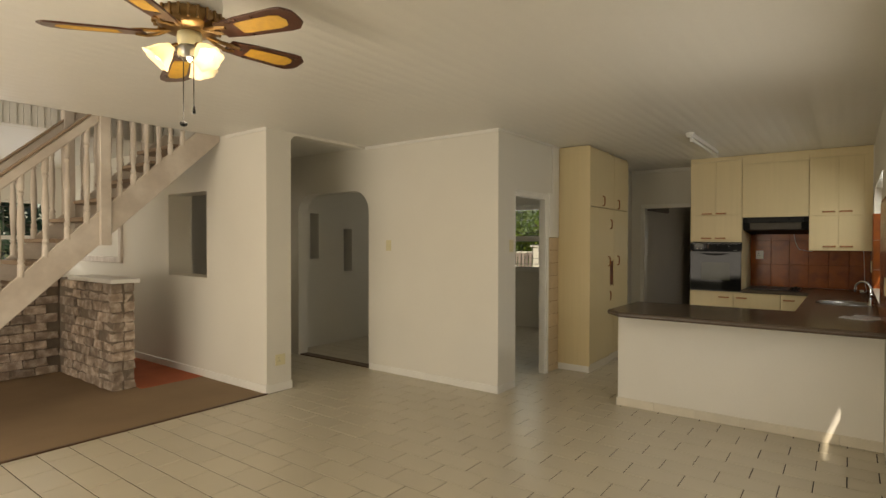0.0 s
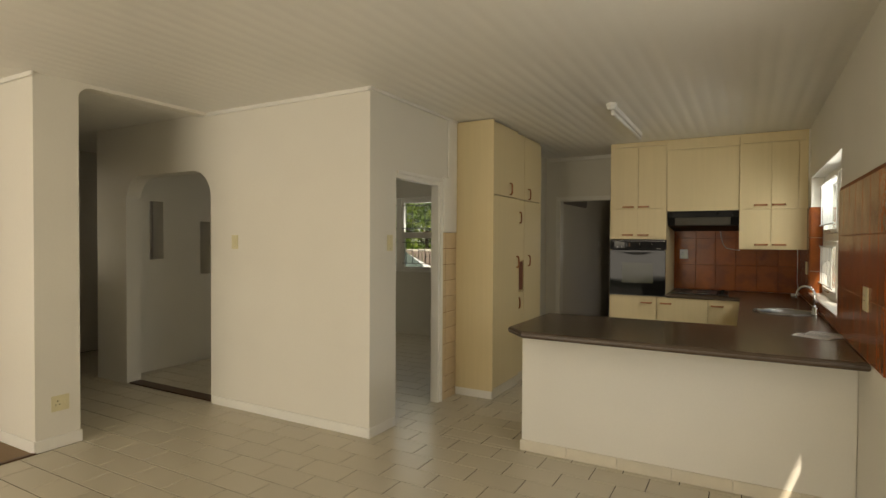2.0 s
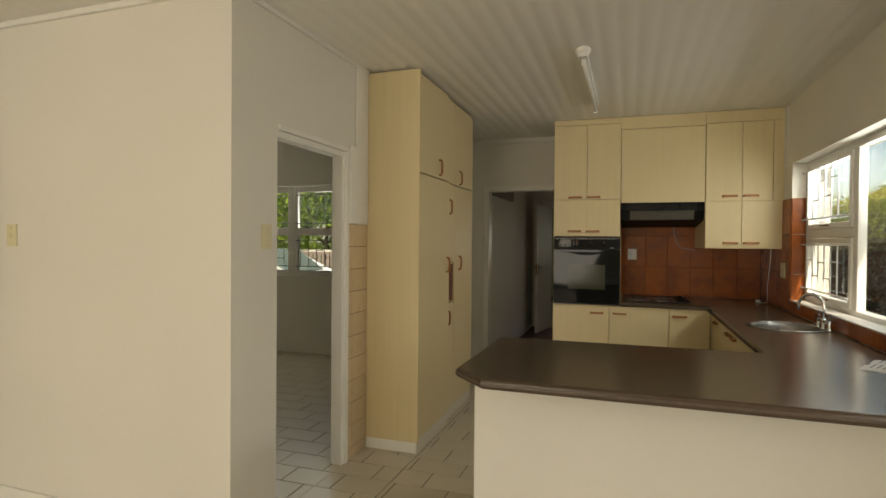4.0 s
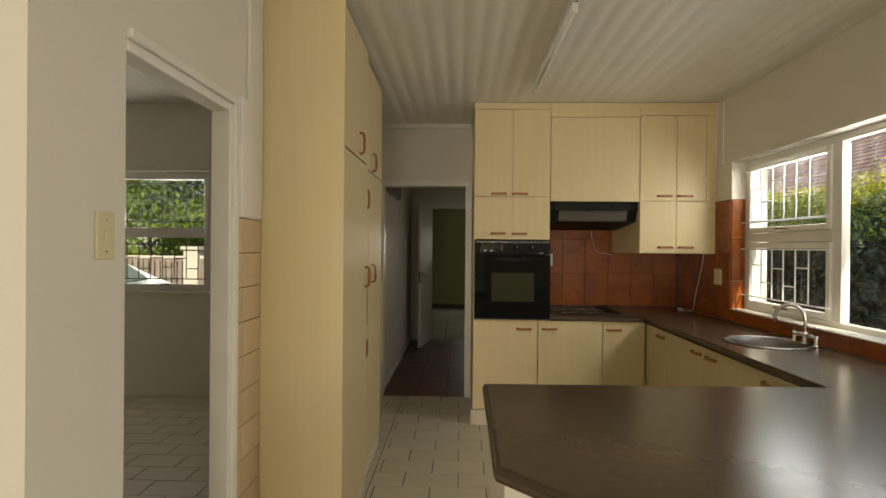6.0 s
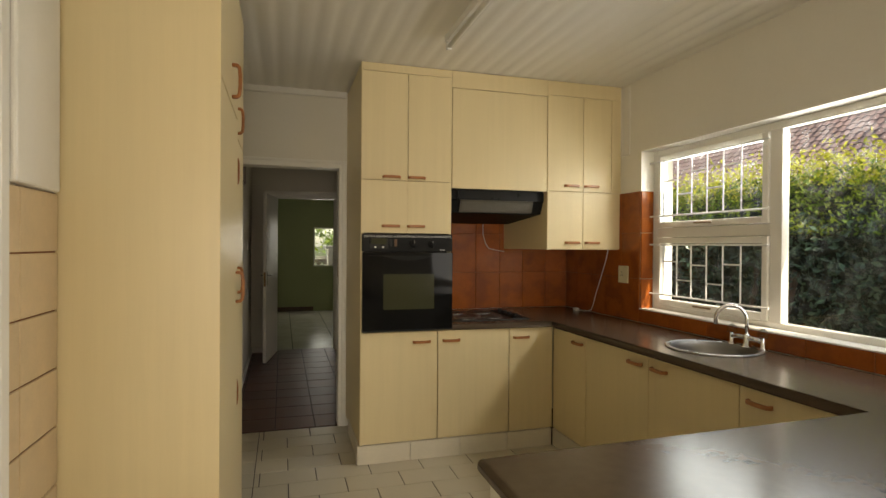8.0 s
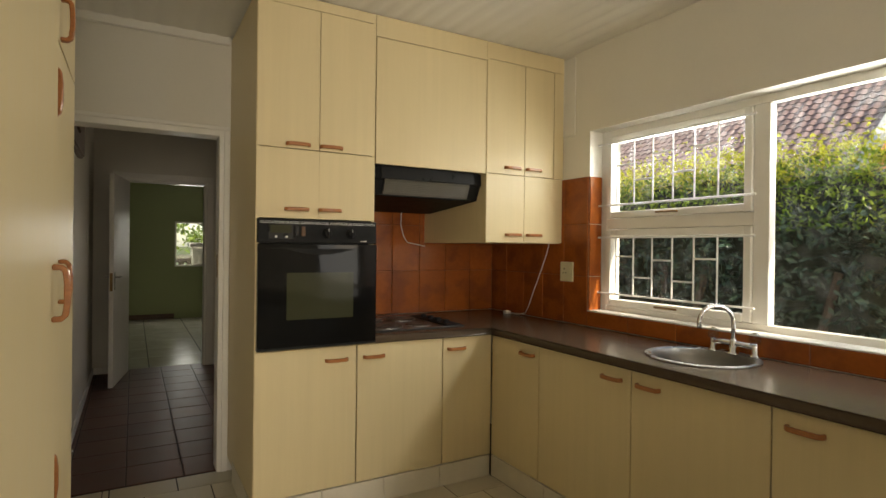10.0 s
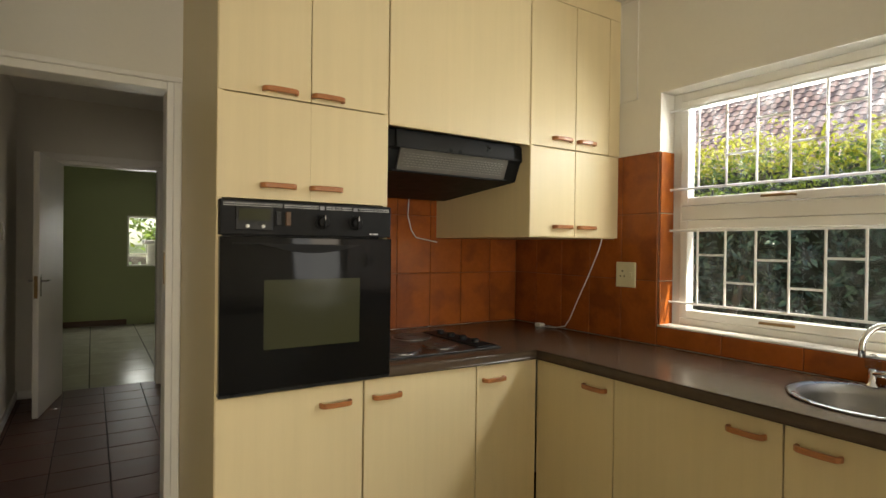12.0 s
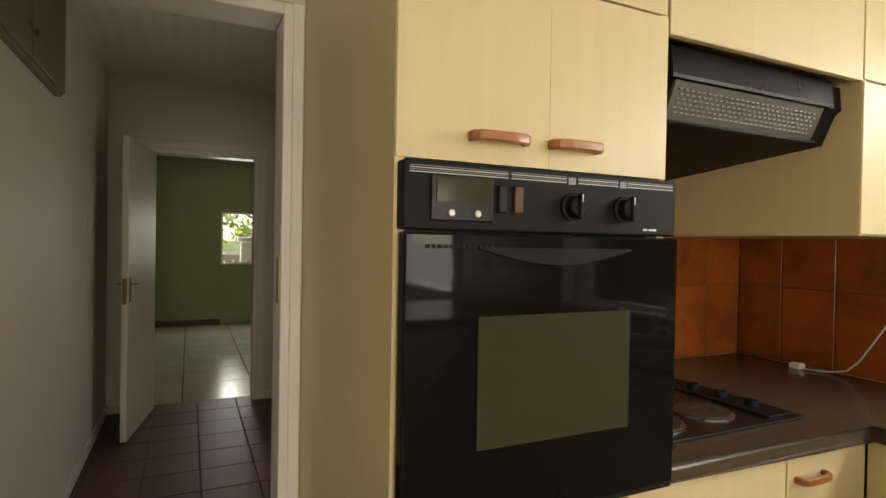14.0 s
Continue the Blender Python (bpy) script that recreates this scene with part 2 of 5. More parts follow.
def black_glass(name, color, rough):
    m, nt, b = nodes_of(name)
    b.inputs["Base Color"].default_value = (*color, 1)
    b.inputs["Roughness"].default_value = rough
    b.inputs["Specular IOR Level"].default_value = 0.16
    ns = nt.nodes.new("ShaderNodeTexNoise")
    ns.inputs["Scale"].default_value = 4
    rg = nt.nodes.new("ShaderNodeMapRange")
    rg.inputs["To Min"].default_value, rg.inputs["To Max"].default_value = rough * 0.6, rough * 1.6
    nt.links.new(ns.outputs["Fac"], rg.inputs["Value"])
    nt.links.new(rg.outputs["Result"], b.inputs["Roughness"])
    return m


M_OVENGLASS = black_glass("black_oven_glass", (0.006, 0.006, 0.006), 0.04)
M_OVENPANE = black_glass("grey_green_oven_pane", (0.042, 0.043, 0.023), 0.10)
M_ACRYLIC = clear("clear_acrylic", (0.85, 0.88, 0.9), 0.03)


def glow(name, color, strength):
    m, nt, b = nodes_of(name)
    b.inputs["Base Color"].default_value = (*color, 1)
    b.inputs["Emission Color"].default_value = (*color, 1)
    b.inputs["Emission Strength"].default_value = strength
    return m


M_BULB = glow("lit_bulb", (1.0, 0.94, 0.78), 12.0)
M_SHADEGLASS = glow("lit_frosted_glass", (0.80, 0.70, 0.48), 0.5)

# ---- builders ----


def part(name, bm, material, parent=None, label="", smooth=False, at=None):
    """One mesh object from a bmesh, under a thing or a part."""
    me = bpy.data.meshes.new(name)
    bmesh.ops.recalc_face_normals(bm, faces=bm.faces)
    bm.to_mesh(me)
    bm.free()
    me.materials.append(material)
    if smooth:
        for p in me.polygons:
            p.use_smooth = True
    ob = new(name, me)
    if parent is not None:
        ob.parent = parent
    if at is not None:
        ob.location = at
    if label:
        tagged(ob, label)
    return ob


def thing(name, at, label, category, group=""):
    ob = new(name)
    ob.empty_display_size = 0.1
    ob.location = at
    return tagged(ob, label, category, group)


def structure(ob, label):
    return tagged(ob, label, "", "", "structure")


def box(bm, x0, x1, y0, y1, z0, z1, bevel=0.0, seg=1):
    vs = [bm.verts.new((x, y, z)) for x in (x0, x1) for y in (y0, y1) for z in (z0, z1)]
    fs = [bm.faces.new([vs[i] for i in f]) for f in ((0, 1, 3, 2), (4, 6, 7, 5), (0, 4, 5, 1), (2, 3, 7, 6), (0, 2, 6, 4), (1, 5, 7, 3))]
    if bevel:
        es = list({e for f in fs for e in f.edges})
        bmesh.ops.bevel(bm, geom=es, offset=bevel, segments=seg, affect="EDGES", profile=0.5)
    return bm


def boxes(*rows, bevel=0.0, seg=1):
    bm = bmesh.new()
    for r in rows:
        box(bm, *r, bevel=bevel, seg=seg)
    return bm


def prism(points, lo, hi, axis="z", bevel=0.0, seg=2):
    """An outline pushed from lo to hi along one axis; the outline's two numbers are the other two axes in order."""
    bm = bmesh.new()

    def place(a, b, c):
        return {"x": (c, a, b), "y": (a, c, b), "z": (a, b, c)}[axis]
    low = [bm.verts.new(place(a, b, lo)) for a, b in points]
    high = [bm.verts.new(place(a, b, hi)) for a, b in points]
    k = len(points)
    fa, fb = bm.faces.new(low), bm.faces.new(high)
    for i in range(k):
        bm.faces.new((low[i], low[(i + 1) % k], high[(i + 1) % k], high[i]))
    if bevel:
        bmesh.ops.bevel(bm, geom=list(fa.edges) + list(fb.edges), offset=bevel, segments=seg, affect="EDGES", profile=0.5)
    bmesh.ops.triangulate(bm, faces=[f for f in bm.faces if len(f.verts) > 4])
    return bm


def lathe(profile, seg=20, bm=None, at=(0, 0, 0), caps=True):
    """A turned shape: rows of (radius, height) round the z axis."""
    bm = bm or bmesh.new()
    rings = []
    for r, z in profile:
        rings.append([bm.verts.new((at[0] + r * math.cos(2 * math.pi * i / seg), at[1] + r * math.sin(2 * math.pi * i / seg), at[2] + z)) for i in range(seg)])
    for a, b in zip(rings, rings[1:]):
        for i in range(seg):
            bm.faces.new((a[i], a[(i + 1) % seg], b[(i + 1) % seg], b[i]))
    if caps:
        bm.faces.new(rings[0])
        bm.faces.new(rings[-1])
    return bm


def tube(points, r, seg=8, bm=None):
    """A round bar along a line of points."""
    bm = bm or bmesh.new()
    pts = [Vector(p) for p in points]
    rings = []
    for i, p in enumerate(pts):
        d = (pts[min(i + 1, len(pts) - 1)] - pts[max(i - 1, 0)]).normalized()
        u = d.orthogonal().normalized() if i == 0 else (u - d * u.dot(d)).normalized()
        v = d.cross(u)
        rings.append([bm.verts.new(p + (u * math.cos(2 * math.pi * k / seg) + v * math.sin(2 * math.pi * k / seg)) * r) for k in range(seg)])
    for a, b in zip(rings, rings[1:]):
        for k in range(seg):
            bm.faces.new((a[k], a[(k + 1) % seg], b[(k + 1) % seg], b[k]))
    bm.faces.new(rings[0])
    bm.faces.new(rings[-1])
    return bm


def wall(name, axis, face, back, a0, a1, z0, z1, holes, material, label):
    """A wall of real thickness between face and back, along the other axis, with openings (a, b, bottom, top) cut through."""
    bm = bmesh.new()

    def piece(a, b, c, d):
        if b - a > 1e-4 and d - c > 1e-4:
            lo, hi = min(face, back), max(face, back)
            box(bm, *((lo, hi, a, b) if axis == "x" else (a, b, lo, hi)), c, d)
    at = a0
    for a, b, c, d in sorted(holes):
        piece(at, a, z0, z1)
        piece(a, b, z0, c)
        piece(a, b, d, z1)
        at = b
    piece(at, a1, z0, z1)
    return structure(part(name, bm, material), label)

# ---- the house: walls, floors, ceilings ----
CEIL = 2.61
XW, YB, YA, YP, XP = 0.475, 9.065, 5.0, 3.62, -2.5
wall("wall_kitchen_window", "x", XW, 0.74, -3.2, 9.3, -0.1, 2.9, [(2.8, 4.45, 0.90, 2.0), (6.12, 8.03, 0.985, 2.095)], M_WALL, "white plastered outer wall with two windows")
wall("wall_kitchen_back", "y", YB, YB + 0.14, -2.66, XW, -0.1, 2.9, [(-2.335, -1.485, -0.1, 2.055)], M_WALL, "white plastered wall with the passage doorway")
wall("wall_partition", "x", XP, XP - 0.07, 5.15, YB, -0.1, 2.9, [(5.345, 6.055, -0.1, 2.01)], M_WALL, "white plastered partition with the bedroom doorway")
wall("wall_niche", "y", YP, YP + 0.29, -9.5, -4.3, -0.1, 2.9, [(-6.22, -5.38, 1.10, 2.05)], M_WALL, "white plastered wall with an open hatch")
wall("wall_passage_side", "x", -5.87, -5.99, 5.15, 9.1, -0.1, 2.9, [(5.45, 5.61, 1.25, 1.90), (6.09, 6.26, 1.05, 1.69)], M_WALL, "white plastered wall with two small hatches")
wall("wall_bedroom_back", "y", 8.95, 9.10, -5.87, -2.65, -0.1, 2.9, [(-5.80, -3.97, 1.0, 2.13)], M_WALL, "white plastered bedroom wall with a window")
wall("wall_stair_back", "x", -9.5, -9.7, -3.2, 8.0, -0.1, 2.9, [(2.4, 3.5, 1.0, 2.1)], M_WALL, "white plastered wall with a barred window")
wall("wall_garden", "y", -3.0, -3.2, -9.5, XW, -0.1, 2.9, [(-6.9, -0.9, 0.0, 2.2)], M_WALL, "white plastered wall with wide garden doors")
wall("wall_passage_end", "x", -7.6, -7.75, 3.91, 8.0, -0.1, 2.9, [], M_WALL, "white plastered wall at the end of the passage")
wall("wall_passage_back", "y", 6.6, 6.75, -9.5, -5.99, -0.1, 2.9, [], M_WALL, "white plastered wall behind the passage")
wall("wall_hall_left", "x", -2.33, -2.48, YB + 0.14, 12.27, -0.1, 2.9, [], M_WALL, "white plastered hall wall")
wall("wall_hall_right", "x", -0.95, -0.80, YB + 0.14, 12.27, -0.1, 2.9, [(10.2, 11.0, -0.1, 2.03)], M_WALL, "white plastered hall wall")
wall("wall_hall_end", "y", 12.27, 12.40, -4.2, 1.2, -0.1, 2.9, [(-2.095, -1.232, -0.1, 2.07)], M_WALL, "white plastered wall with an open door")
wall("wall_green_back", "y", 16.75, 16.95, -4.2, 1.2, -0.1, 2.9, [(-1.30, -0.3, 0.955, 1.79)], M_GREEN, "green painted wall with a small window")
wall("wall_green_left", "x", -4.05, -4.2, 12.4, 16.75, -0.1, 2.9, [], M_GREEN, "green painted wall")
wall("wall_green_right", "x", 1.05, 1.2, 12.4, 16.75, -0.1, 2.9, [], M_GREEN, "green painted wall")


def arch_wall(a0, a1, c0, c1, top, r, y0, y1, z0=-0.1, z1=2.9, steps=8):
    """A wall along x with a round-cornered opening from c0 to c1."""
    bm = boxes((a0, c0, y0, y1, z0, z1), (c1, a1, y0, y1, z0, z1), (c0 + r, c1 - r, y0, y1, top, z1))
    for s0, sg in ((c0, 1), (c1, -1)):
        arc = [(s0 + sg * (r - r * math.cos(i * math.pi / 2 / steps)), top - r + r * math.sin(i * math.pi / 2 / steps)) for i in range(steps + 1)]
        for (xa, za), (xb, zb) in zip(arc, arc[1:]):
            v = [[bm.verts.new((x, y, z)) for x, z in ((xa, za), (xb, zb), (xb, z1), (xa, z1))] for y in (y0, y1)]
            bm.faces.new(v[0])
            bm.faces.new(v[1])
            bm.faces.new((v[0][0], v[0][1], v[1][1], v[1][0]))
    return bm


structure(part("wall_arch", arch_wall(-6.08, XP, -5.56, -4.27, 2.105, 0.25, YA, YA + 0.15), M_WALL), "white plastered wall with a round-cornered arch")
# soft lintel over the passage mouth
lint = [(3.91, 2.9), (3.91, 2.50)] + [(3.91 + 0.09 - 0.09 * math.cos(a * math.pi / 12), 2.50 + 0.085 * math.sin(a * math.pi / 12)) for a in range(1, 7)] + [(5.0, 2.585), (5.0, 2.9)]
structure(part("trim_passage_lintel", prism(lint, -4.42, -4.302, "x"), M_WALL), "white plastered lintel with a rounded corner")


def ribbed_ceiling(name, x0, x1, y0, y1, z, label, period=0.104, amp=0.0035):
    """Boards with soft ribs that run along y, thick enough to stop light."""
    bm = bmesh.new()
    k = max(2, int(round((x1 - x0) / period * 8)))
    rows = []
    for i in range(k + 1):
        x = x0 + (x1 - x0) * i / k
        w = math.cos(2 * math.pi * x / period)
        h = z + amp * (w if w > -0.2 else -0.2 + (w + 0.2) * 0.3)
        rows.append([bm.verts.new((x, y, h)) for y in (y0, y1)])
    for a, b in zip(rows, rows[1:]):
        bm.faces.new((a[0], b[0], b[1], a[1]))
    for f in bm.faces:
        f.smooth = True
    box(bm, x0, x1, y0, y1, z + 0.02, z + 0.22)
    return structure(part(name, bm, M_CEIL), label)


for args in (("ceiling", -5.1, XW, -3.0, 5.08), ("ceiling_kitchen", -2.535, XW, 5.08, YB), ("ceiling_carpet_room", -9.5, -6.1, -3.0, 8.0), ("ceiling_stair_front", -6.1, -5.1, -3.0, 0.2),
             ("ceiling_stair_end", -6.1, -5.1, 3.66, 5.08)):
    ribbed_ceiling(*args, CEIL, "white painted ribbed board ceiling", amp=0.0035 if "kitchen" in args[0] else 0.002)
ribbed_ceiling("ceiling_bedroom", -5.99, -2.535, 5.08, 9.1, 2.78, "white painted ribbed board ceiling", amp=0.007)
ribbed_ceiling("ceiling_hall", -4.2, 1.2, YB + 0.14, 16.9, CEIL, "white painted ribbed board ceiling")
# stairwell above the ceiling
structure(part("wall_stairwell", boxes((-6.3, -6.1, 0.0, 4.0, CEIL, 4.9), (-6.1, -4.9, 3.9, 4.1, 2.84, 4.9), (-6.1, -4.9, 0.0, 0.2, 2.84, 4.9), (-5.1, -4.9, 0.2, 3.9, 2.84, 4.9), (-6.3, -4.9, 0.0, 4.1, 4.9, 5.05)), M_WALL), "pale walls of the upper stairwell")
structure(part("trim_stairwell_boards", boxes(*[(-6.098, -6.075 + 0.012 * (i % 2), 0.25 + 0.055 * i, 0.30 + 0.055 * i, CEIL - 0.005, CEIL + 0.20) for i in range(61)]), M_CEIL), "vertical boards that edge the stairwell")

# floors
floor = structure(part("floor", boxes((-7.6, XW, -3.0, YB + 0.02, -0.12, -0.004)), M_GROUT), "beige ceramic tiles laid in brick bond")
carpet = structure(part("carpet", boxes((-9.5, -4.3, -3.0, YP, -0.10, 0.006)), M_CARPET), "worn brown fitted carpet")
structure(part("carpet_red", boxes((-7.3, -5.45, 2.96, YP, 0.0, 0.009)), M_REDPATCH), "red patch on the carpet behind the brick hearth")
structure(part("trim_carpet_edge", boxes((-4.31, -4.285, -3.0, YP, -0.02, 0.011)), M_DARKWOOD), "dark strip along the carpet's edge")
structure(part("trim_arch_threshold", boxes((-5.55, -4.28, 5.02, 5.14, -0.02, 0.012)), M_DARKWOOD), "dark wooden threshold in the arch")
hall_floor = structure(part("floor_hall", boxes((-2.48, -0.80, YB + 0.02, 12.33, -0.12, -0.004)), M_HALLGROUT), "dark terracotta tiles")
green_floor = structure(part("floor_green_room", boxes((-4.2, 1.2, 12.33, 16.8, -0.12, -0.004)), M_GROUT), "pale glossy floor tiles")

# skirtings and ceiling beads
SK = [(-4.25, -2.49, 4.985, 5.0, 0, 0.075), (XP, XP + 0.012, 4.985, 5.33, 0, 0.075), (-7.5, -4.288, 3.605, 3.62, 0, 0.085), (-4.3, -4.288, 3.62, 3.92, 0, 0.085),
      (-4.05, -1.30, 16.735, 16.75, 0, 0.09), (-2.33, -2.315, 9.25, 12.27, 0, 0.07), (-2.315, -2.12, 12.255, 12.27, 0, 0.07), (-1.2, -0.95, 12.255, 12.27, 0, 0.07)]
for i, r in enumerate(SK):
    structure(part("baseboard", boxes(r, bevel=0.003), M_DARKWOOD if i == 4 else M_TRIM), "painted skirting along the wall")
BEAD = [(-4.40, XP, 4.978, 5.0, CEIL - 0.03, CEIL + 0.01), (XP, XP + 0.02, 4.978, 6.36, CEIL - 0.022, CEIL + 0.01), (-2.45, -1.47, YB - 0.03, YB, CEIL - 0.045, CEIL + 0.01),
        (-4.98, -4.28, 3.60, 3.62, CEIL - 0.03, CEIL + 0.01)]
BEAD += [(XW - 0.005, XW, 8.16, YB - 0.8, 2.09, CEIL - 0.02)]
for r in BEAD:
    structure(part("trim", boxes(r, bevel=0.006, seg=2), M_CEIL), "white bead where wall and ceiling meet")

# door frames
def door_frame(name, axis, face, back, a0, a1, top, w, d, label, sides=(True, True)):
    """Architrave and lining round a doorway."""
    ob = thing(name, (0, 0, 0), label, "")
    tagged(ob, kind="structure")
    lo, hi = min(face, back), max(face, back)
    out = d if face > back else -d
    rows = []
    if sides[0]:
        rows += [(a0, a0 + 0.035, lo - 0.004, hi + 0.004, 0, top)]
    if sides[1]:
        rows += [(a1 - 0.035, a1, lo - 0.004, hi + 0.004, 0, top)]
    for r in rows:
        q = r if axis == "y" else (r[2], r[3], r[0], r[1], r[4], r[5])
        part("jamb", boxes(q, bevel=0.003), M_TRIM, ob)
    r = (a0 + 0.035 * sides[0], a1 - 0.035 * sides[1], lo - 0.004, hi + 0.004, top - 0.035, top)
    part("head", boxes(r if axis == "y" else (r[2], r[3], r[0], r[1], r[4], r[5]), bevel=0.003), M_TRIM, ob)
    f0, f1 = sorted((face, face + out))
    arch = [(a0 - w * sides[0], a1 + w, f0, f1, top, top + w)]
    if sides[0]:
        arch.append((a0 - w, a0 + 0.01, f0, f1, 0, top))
    if sides[1]:
        arch.append((a1 - 0.01, a1 + w, f0, f1, 0, top))
    for r in arch:
        part("architrave", boxes(r if axis == "y" else (r[2], r[3], r[0], r[1], r[4], r[5]), bevel=0.005, seg=2), M_TRIM, ob)
    return ob


door_frame("door_1", "x", XP, XP - 0.07, 5.345, 6.055, 2.01, 0.030, 0.018, "white painted frame of the bedroom doorway", (False, True))
door_frame("door_2", "y", YB, YB + 0.14, -2.335, -1.485, 2.055, 0.024, 0.014, "white painted frame of the passage doorway")
door_frame("door_3", "y", 12.27, 12.40, -2.095, -1.232, 2.07, 0.06, 0.018, "white painted frame at the end of the hall")

part("strike_plate", boxes((-1.522, -1.519, 9.10, 9.13, 1.17, 1.31), bevel=0.0008), M_BRASS, bpy.data.objects["door_2"], "brass strike plate")

# eave over the window wall, and the roof that closes the house
structure(part("roof_eave", boxes((0.74, 0.985, -3.4, 9.4, 2.40, 2.52)), M_TRIM), "white boarded eave over the windows")

# ---- kitchen ----
YF = 8.265          # front of the cabinets on the back wall
XF = -0.075         # front of the cabinets under the window
handle_points = [(-0.05, 0.0), (-0.05, -0.016), (-0.043, -0.024), (-0.02, -0.027), (0.02, -0.027), (0.043, -0.024), (0.05, -0.016), (0.05, 0.0)]


def handle_bm(length=0.11):
    """A bowed wooden bar on two feet, along x, standing out to -y."""
    bm = bmesh.new()
    s = length / 0.10
    pts = [(a * s, b) for a, b in handle_points]
    h, w = 0.009, 0.012
    rings = []
    for i, (x, y) in enumerate(pts):
        a, b = pts[max(i - 1, 0)], pts[min(i + 1, len(pts) - 1)]
        d = Vector((b[0] - a[0], b[1] - a[1])).normalized()
        nx, ny = -d.y, d.x
        rings.append([bm.verts.new((x + nx * w * u * 0.5, y + ny * w * u * 0.5, h * v)) for u, v in ((-1, -1), (1, -1), (1, 1), (-1, 1))])
    for a, b in zip(rings, rings[1:]):
        for k in range(4):
            bm.faces.new((a[k], a[(k + 1) % 4], b[(k + 1) % 4], b[k]))
    bm.faces.new(rings[0])
    bm.faces.new(rings[-1])
    bmesh.ops.bevel(bm, geom=list(bm.edges), offset=0.0025, segments=1, affect="EDGES")
    return bm


HANDLE = None


def add_handle(parent, at, turn=0.0, upright=False):
    """A handle that shares one mesh, turned about z (front direction) and stood up if wanted."""
    global HANDLE
    if HANDLE is None:
        ob = part("handle", handle_bm(), M_HANDLE, None, "brown wooden handle", smooth=False)
        HANDLE = ob.data
    else:
        ob = new("handle", HANDLE)
        tagged(ob, "brown wooden handle")
    ob.parent = parent
    ob.matrix_local = Matrix.Translation(at) @ pose(0, 0, 0, 0, 0, turn) @ pose(0, 0, 0, 0, 90 if upright else 0, 0)
    return ob


def door_y(parent, x0, x1, z0, z1, y=YF, t=0.018, gap=0.0015, bevel=0.0015):
    """A flat laminate door that faces -y."""
    return part("door", boxes((x0 + gap, x1 - gap, y, y + t, z0 + gap, z1 - gap), bevel=bevel), M_CREAM, parent)


def door_xn(parent, y0, y1, z0, z1, x=XF, t=0.018, gap=0.0015):
    """A flat laminate door that faces -x."""
    return part("door", boxes((x, x + t, y0 + gap, y1 - gap, z0 + gap, z1 - gap), bevel=0.0015), M_CREAM, parent)


def door_xp(parent, y0, y1, z0, z1, x, t=0.018, gap=0.002):
    """A flat laminate door that faces +x."""
    return part("door", boxes((x - t, x, y0 + gap, y1 - gap, z0 + gap, z1 - gap), bevel=0.0015), M_CREAM, parent)


# oven tower
tower = thing("oven_cabinet", (-1.155, 8.65, 0), "tall cream laminate oven cabinet against the back wall", "cabinet")


def under(parent):
    """Children are modelled in world places: undo the parent's place."""
    for c in parent.children:
        c.matrix_parent_inverse = Matrix.Translation(parent.location).inverted()


for a, b in ((-1.458, -1.440), (-0.866, -0.848)):
    part("side_panel", boxes((a, b, YF + 0.004, YB, 0.085, CEIL - 0.01)), M_CREAM, tower)
for a, b in ((0.122, 0.86), (1.505, 2.55)):
    part("carcass", boxes((-1.44, -0.866, YF + 0.03, YB, a, b)), M_CREAM, tower)
part("filler", boxes((-1.458, -0.848, YF + 0.002, YF + 0.02, 2.555, CEIL - 0.004)), M_CREAM, tower)
d = door_y(tower, -1.457, -0.940, 0.125, 0.852)
add_handle(d, (-1.05, YF, 0.783))
for a, b, h in ((-1.457, -1.150, -1.259), (-1.150, -0.849, -1.090)):
    d = door_y(tower, a, b, 1.503, 1.845, gap=0.0003, bevel=0.0004)
    add_handle(d, (h - 0.004, YF, 1.549))
    d = door_y(tower, a, b, 1.848, 2.553)
    add_handle(d, (h, YF, 1.870))
under(tower)
plinth = thing("plinth", (-0.8, YF, 0), "beige tiled plinth under the cabinets", "plinth")
part("body", boxes((-1.462, -0.09, YF + 0.012, YF + 0.6, 0, 0.120)), M_SKIRT, plinth)
for i in range(4):
    part("tile", boxes((-1.465 + 0.345 * i, -1.465 + 0.345 * i + 0.342, YF - 0.006, YF + 0.012, 0, 0.121), bevel=0.002), M_SKIRT, plinth)
part("tile", boxes((-1.474, -1.464, YF - 0.004, YF + 0.1, 0, 0.125), bevel=0.002), M_SKIRT, plinth)
under(plinth)

# the panel over the hob and the wall cabinet by the window
mid = thing("hood_cabinet", (-0.5, 8.65, 1.83), "cream laminate wall cabinet over the cooker hood", "cabinet")
part("body", boxes((-0.846, -0.134, YF + 0.03, YB, 1.86, CEIL - 0.01)), M_CREAM, mid)
part("filler", boxes((-0.846, -0.134, YF + 0.002, YF + 0.018, 2.493, CEIL - 0.004)), M_CREAM, mid)
door_y(mid, -0.845, -0.136, 1.812, 2.49)
under(mid)
wallcab = thing("wall_cabinet", (0.18, 8.65, 1.40), "cream laminate four-door wall cabinet beside the window", "cabinet")
part("body", boxes((-0.132, -0.114, YF + 0.004, YB, 1.40, CEIL - 0.01), (-0.114, XW - 0.002, YF + 0.02, YB, 1.40, CEIL - 0.01)), M_CREAM, wallcab)
part("filler", boxes((-0.132, XW - 0.004, YF + 0.002, YF + 0.019, 2.506, CEIL - 0.004)), M_CREAM, wallcab)
part("side_filler", boxes((0.393, XW - 0.004, YF + 0.001, YF + 0.019, 1.818, 2.504)), M_CREAM, wallcab)
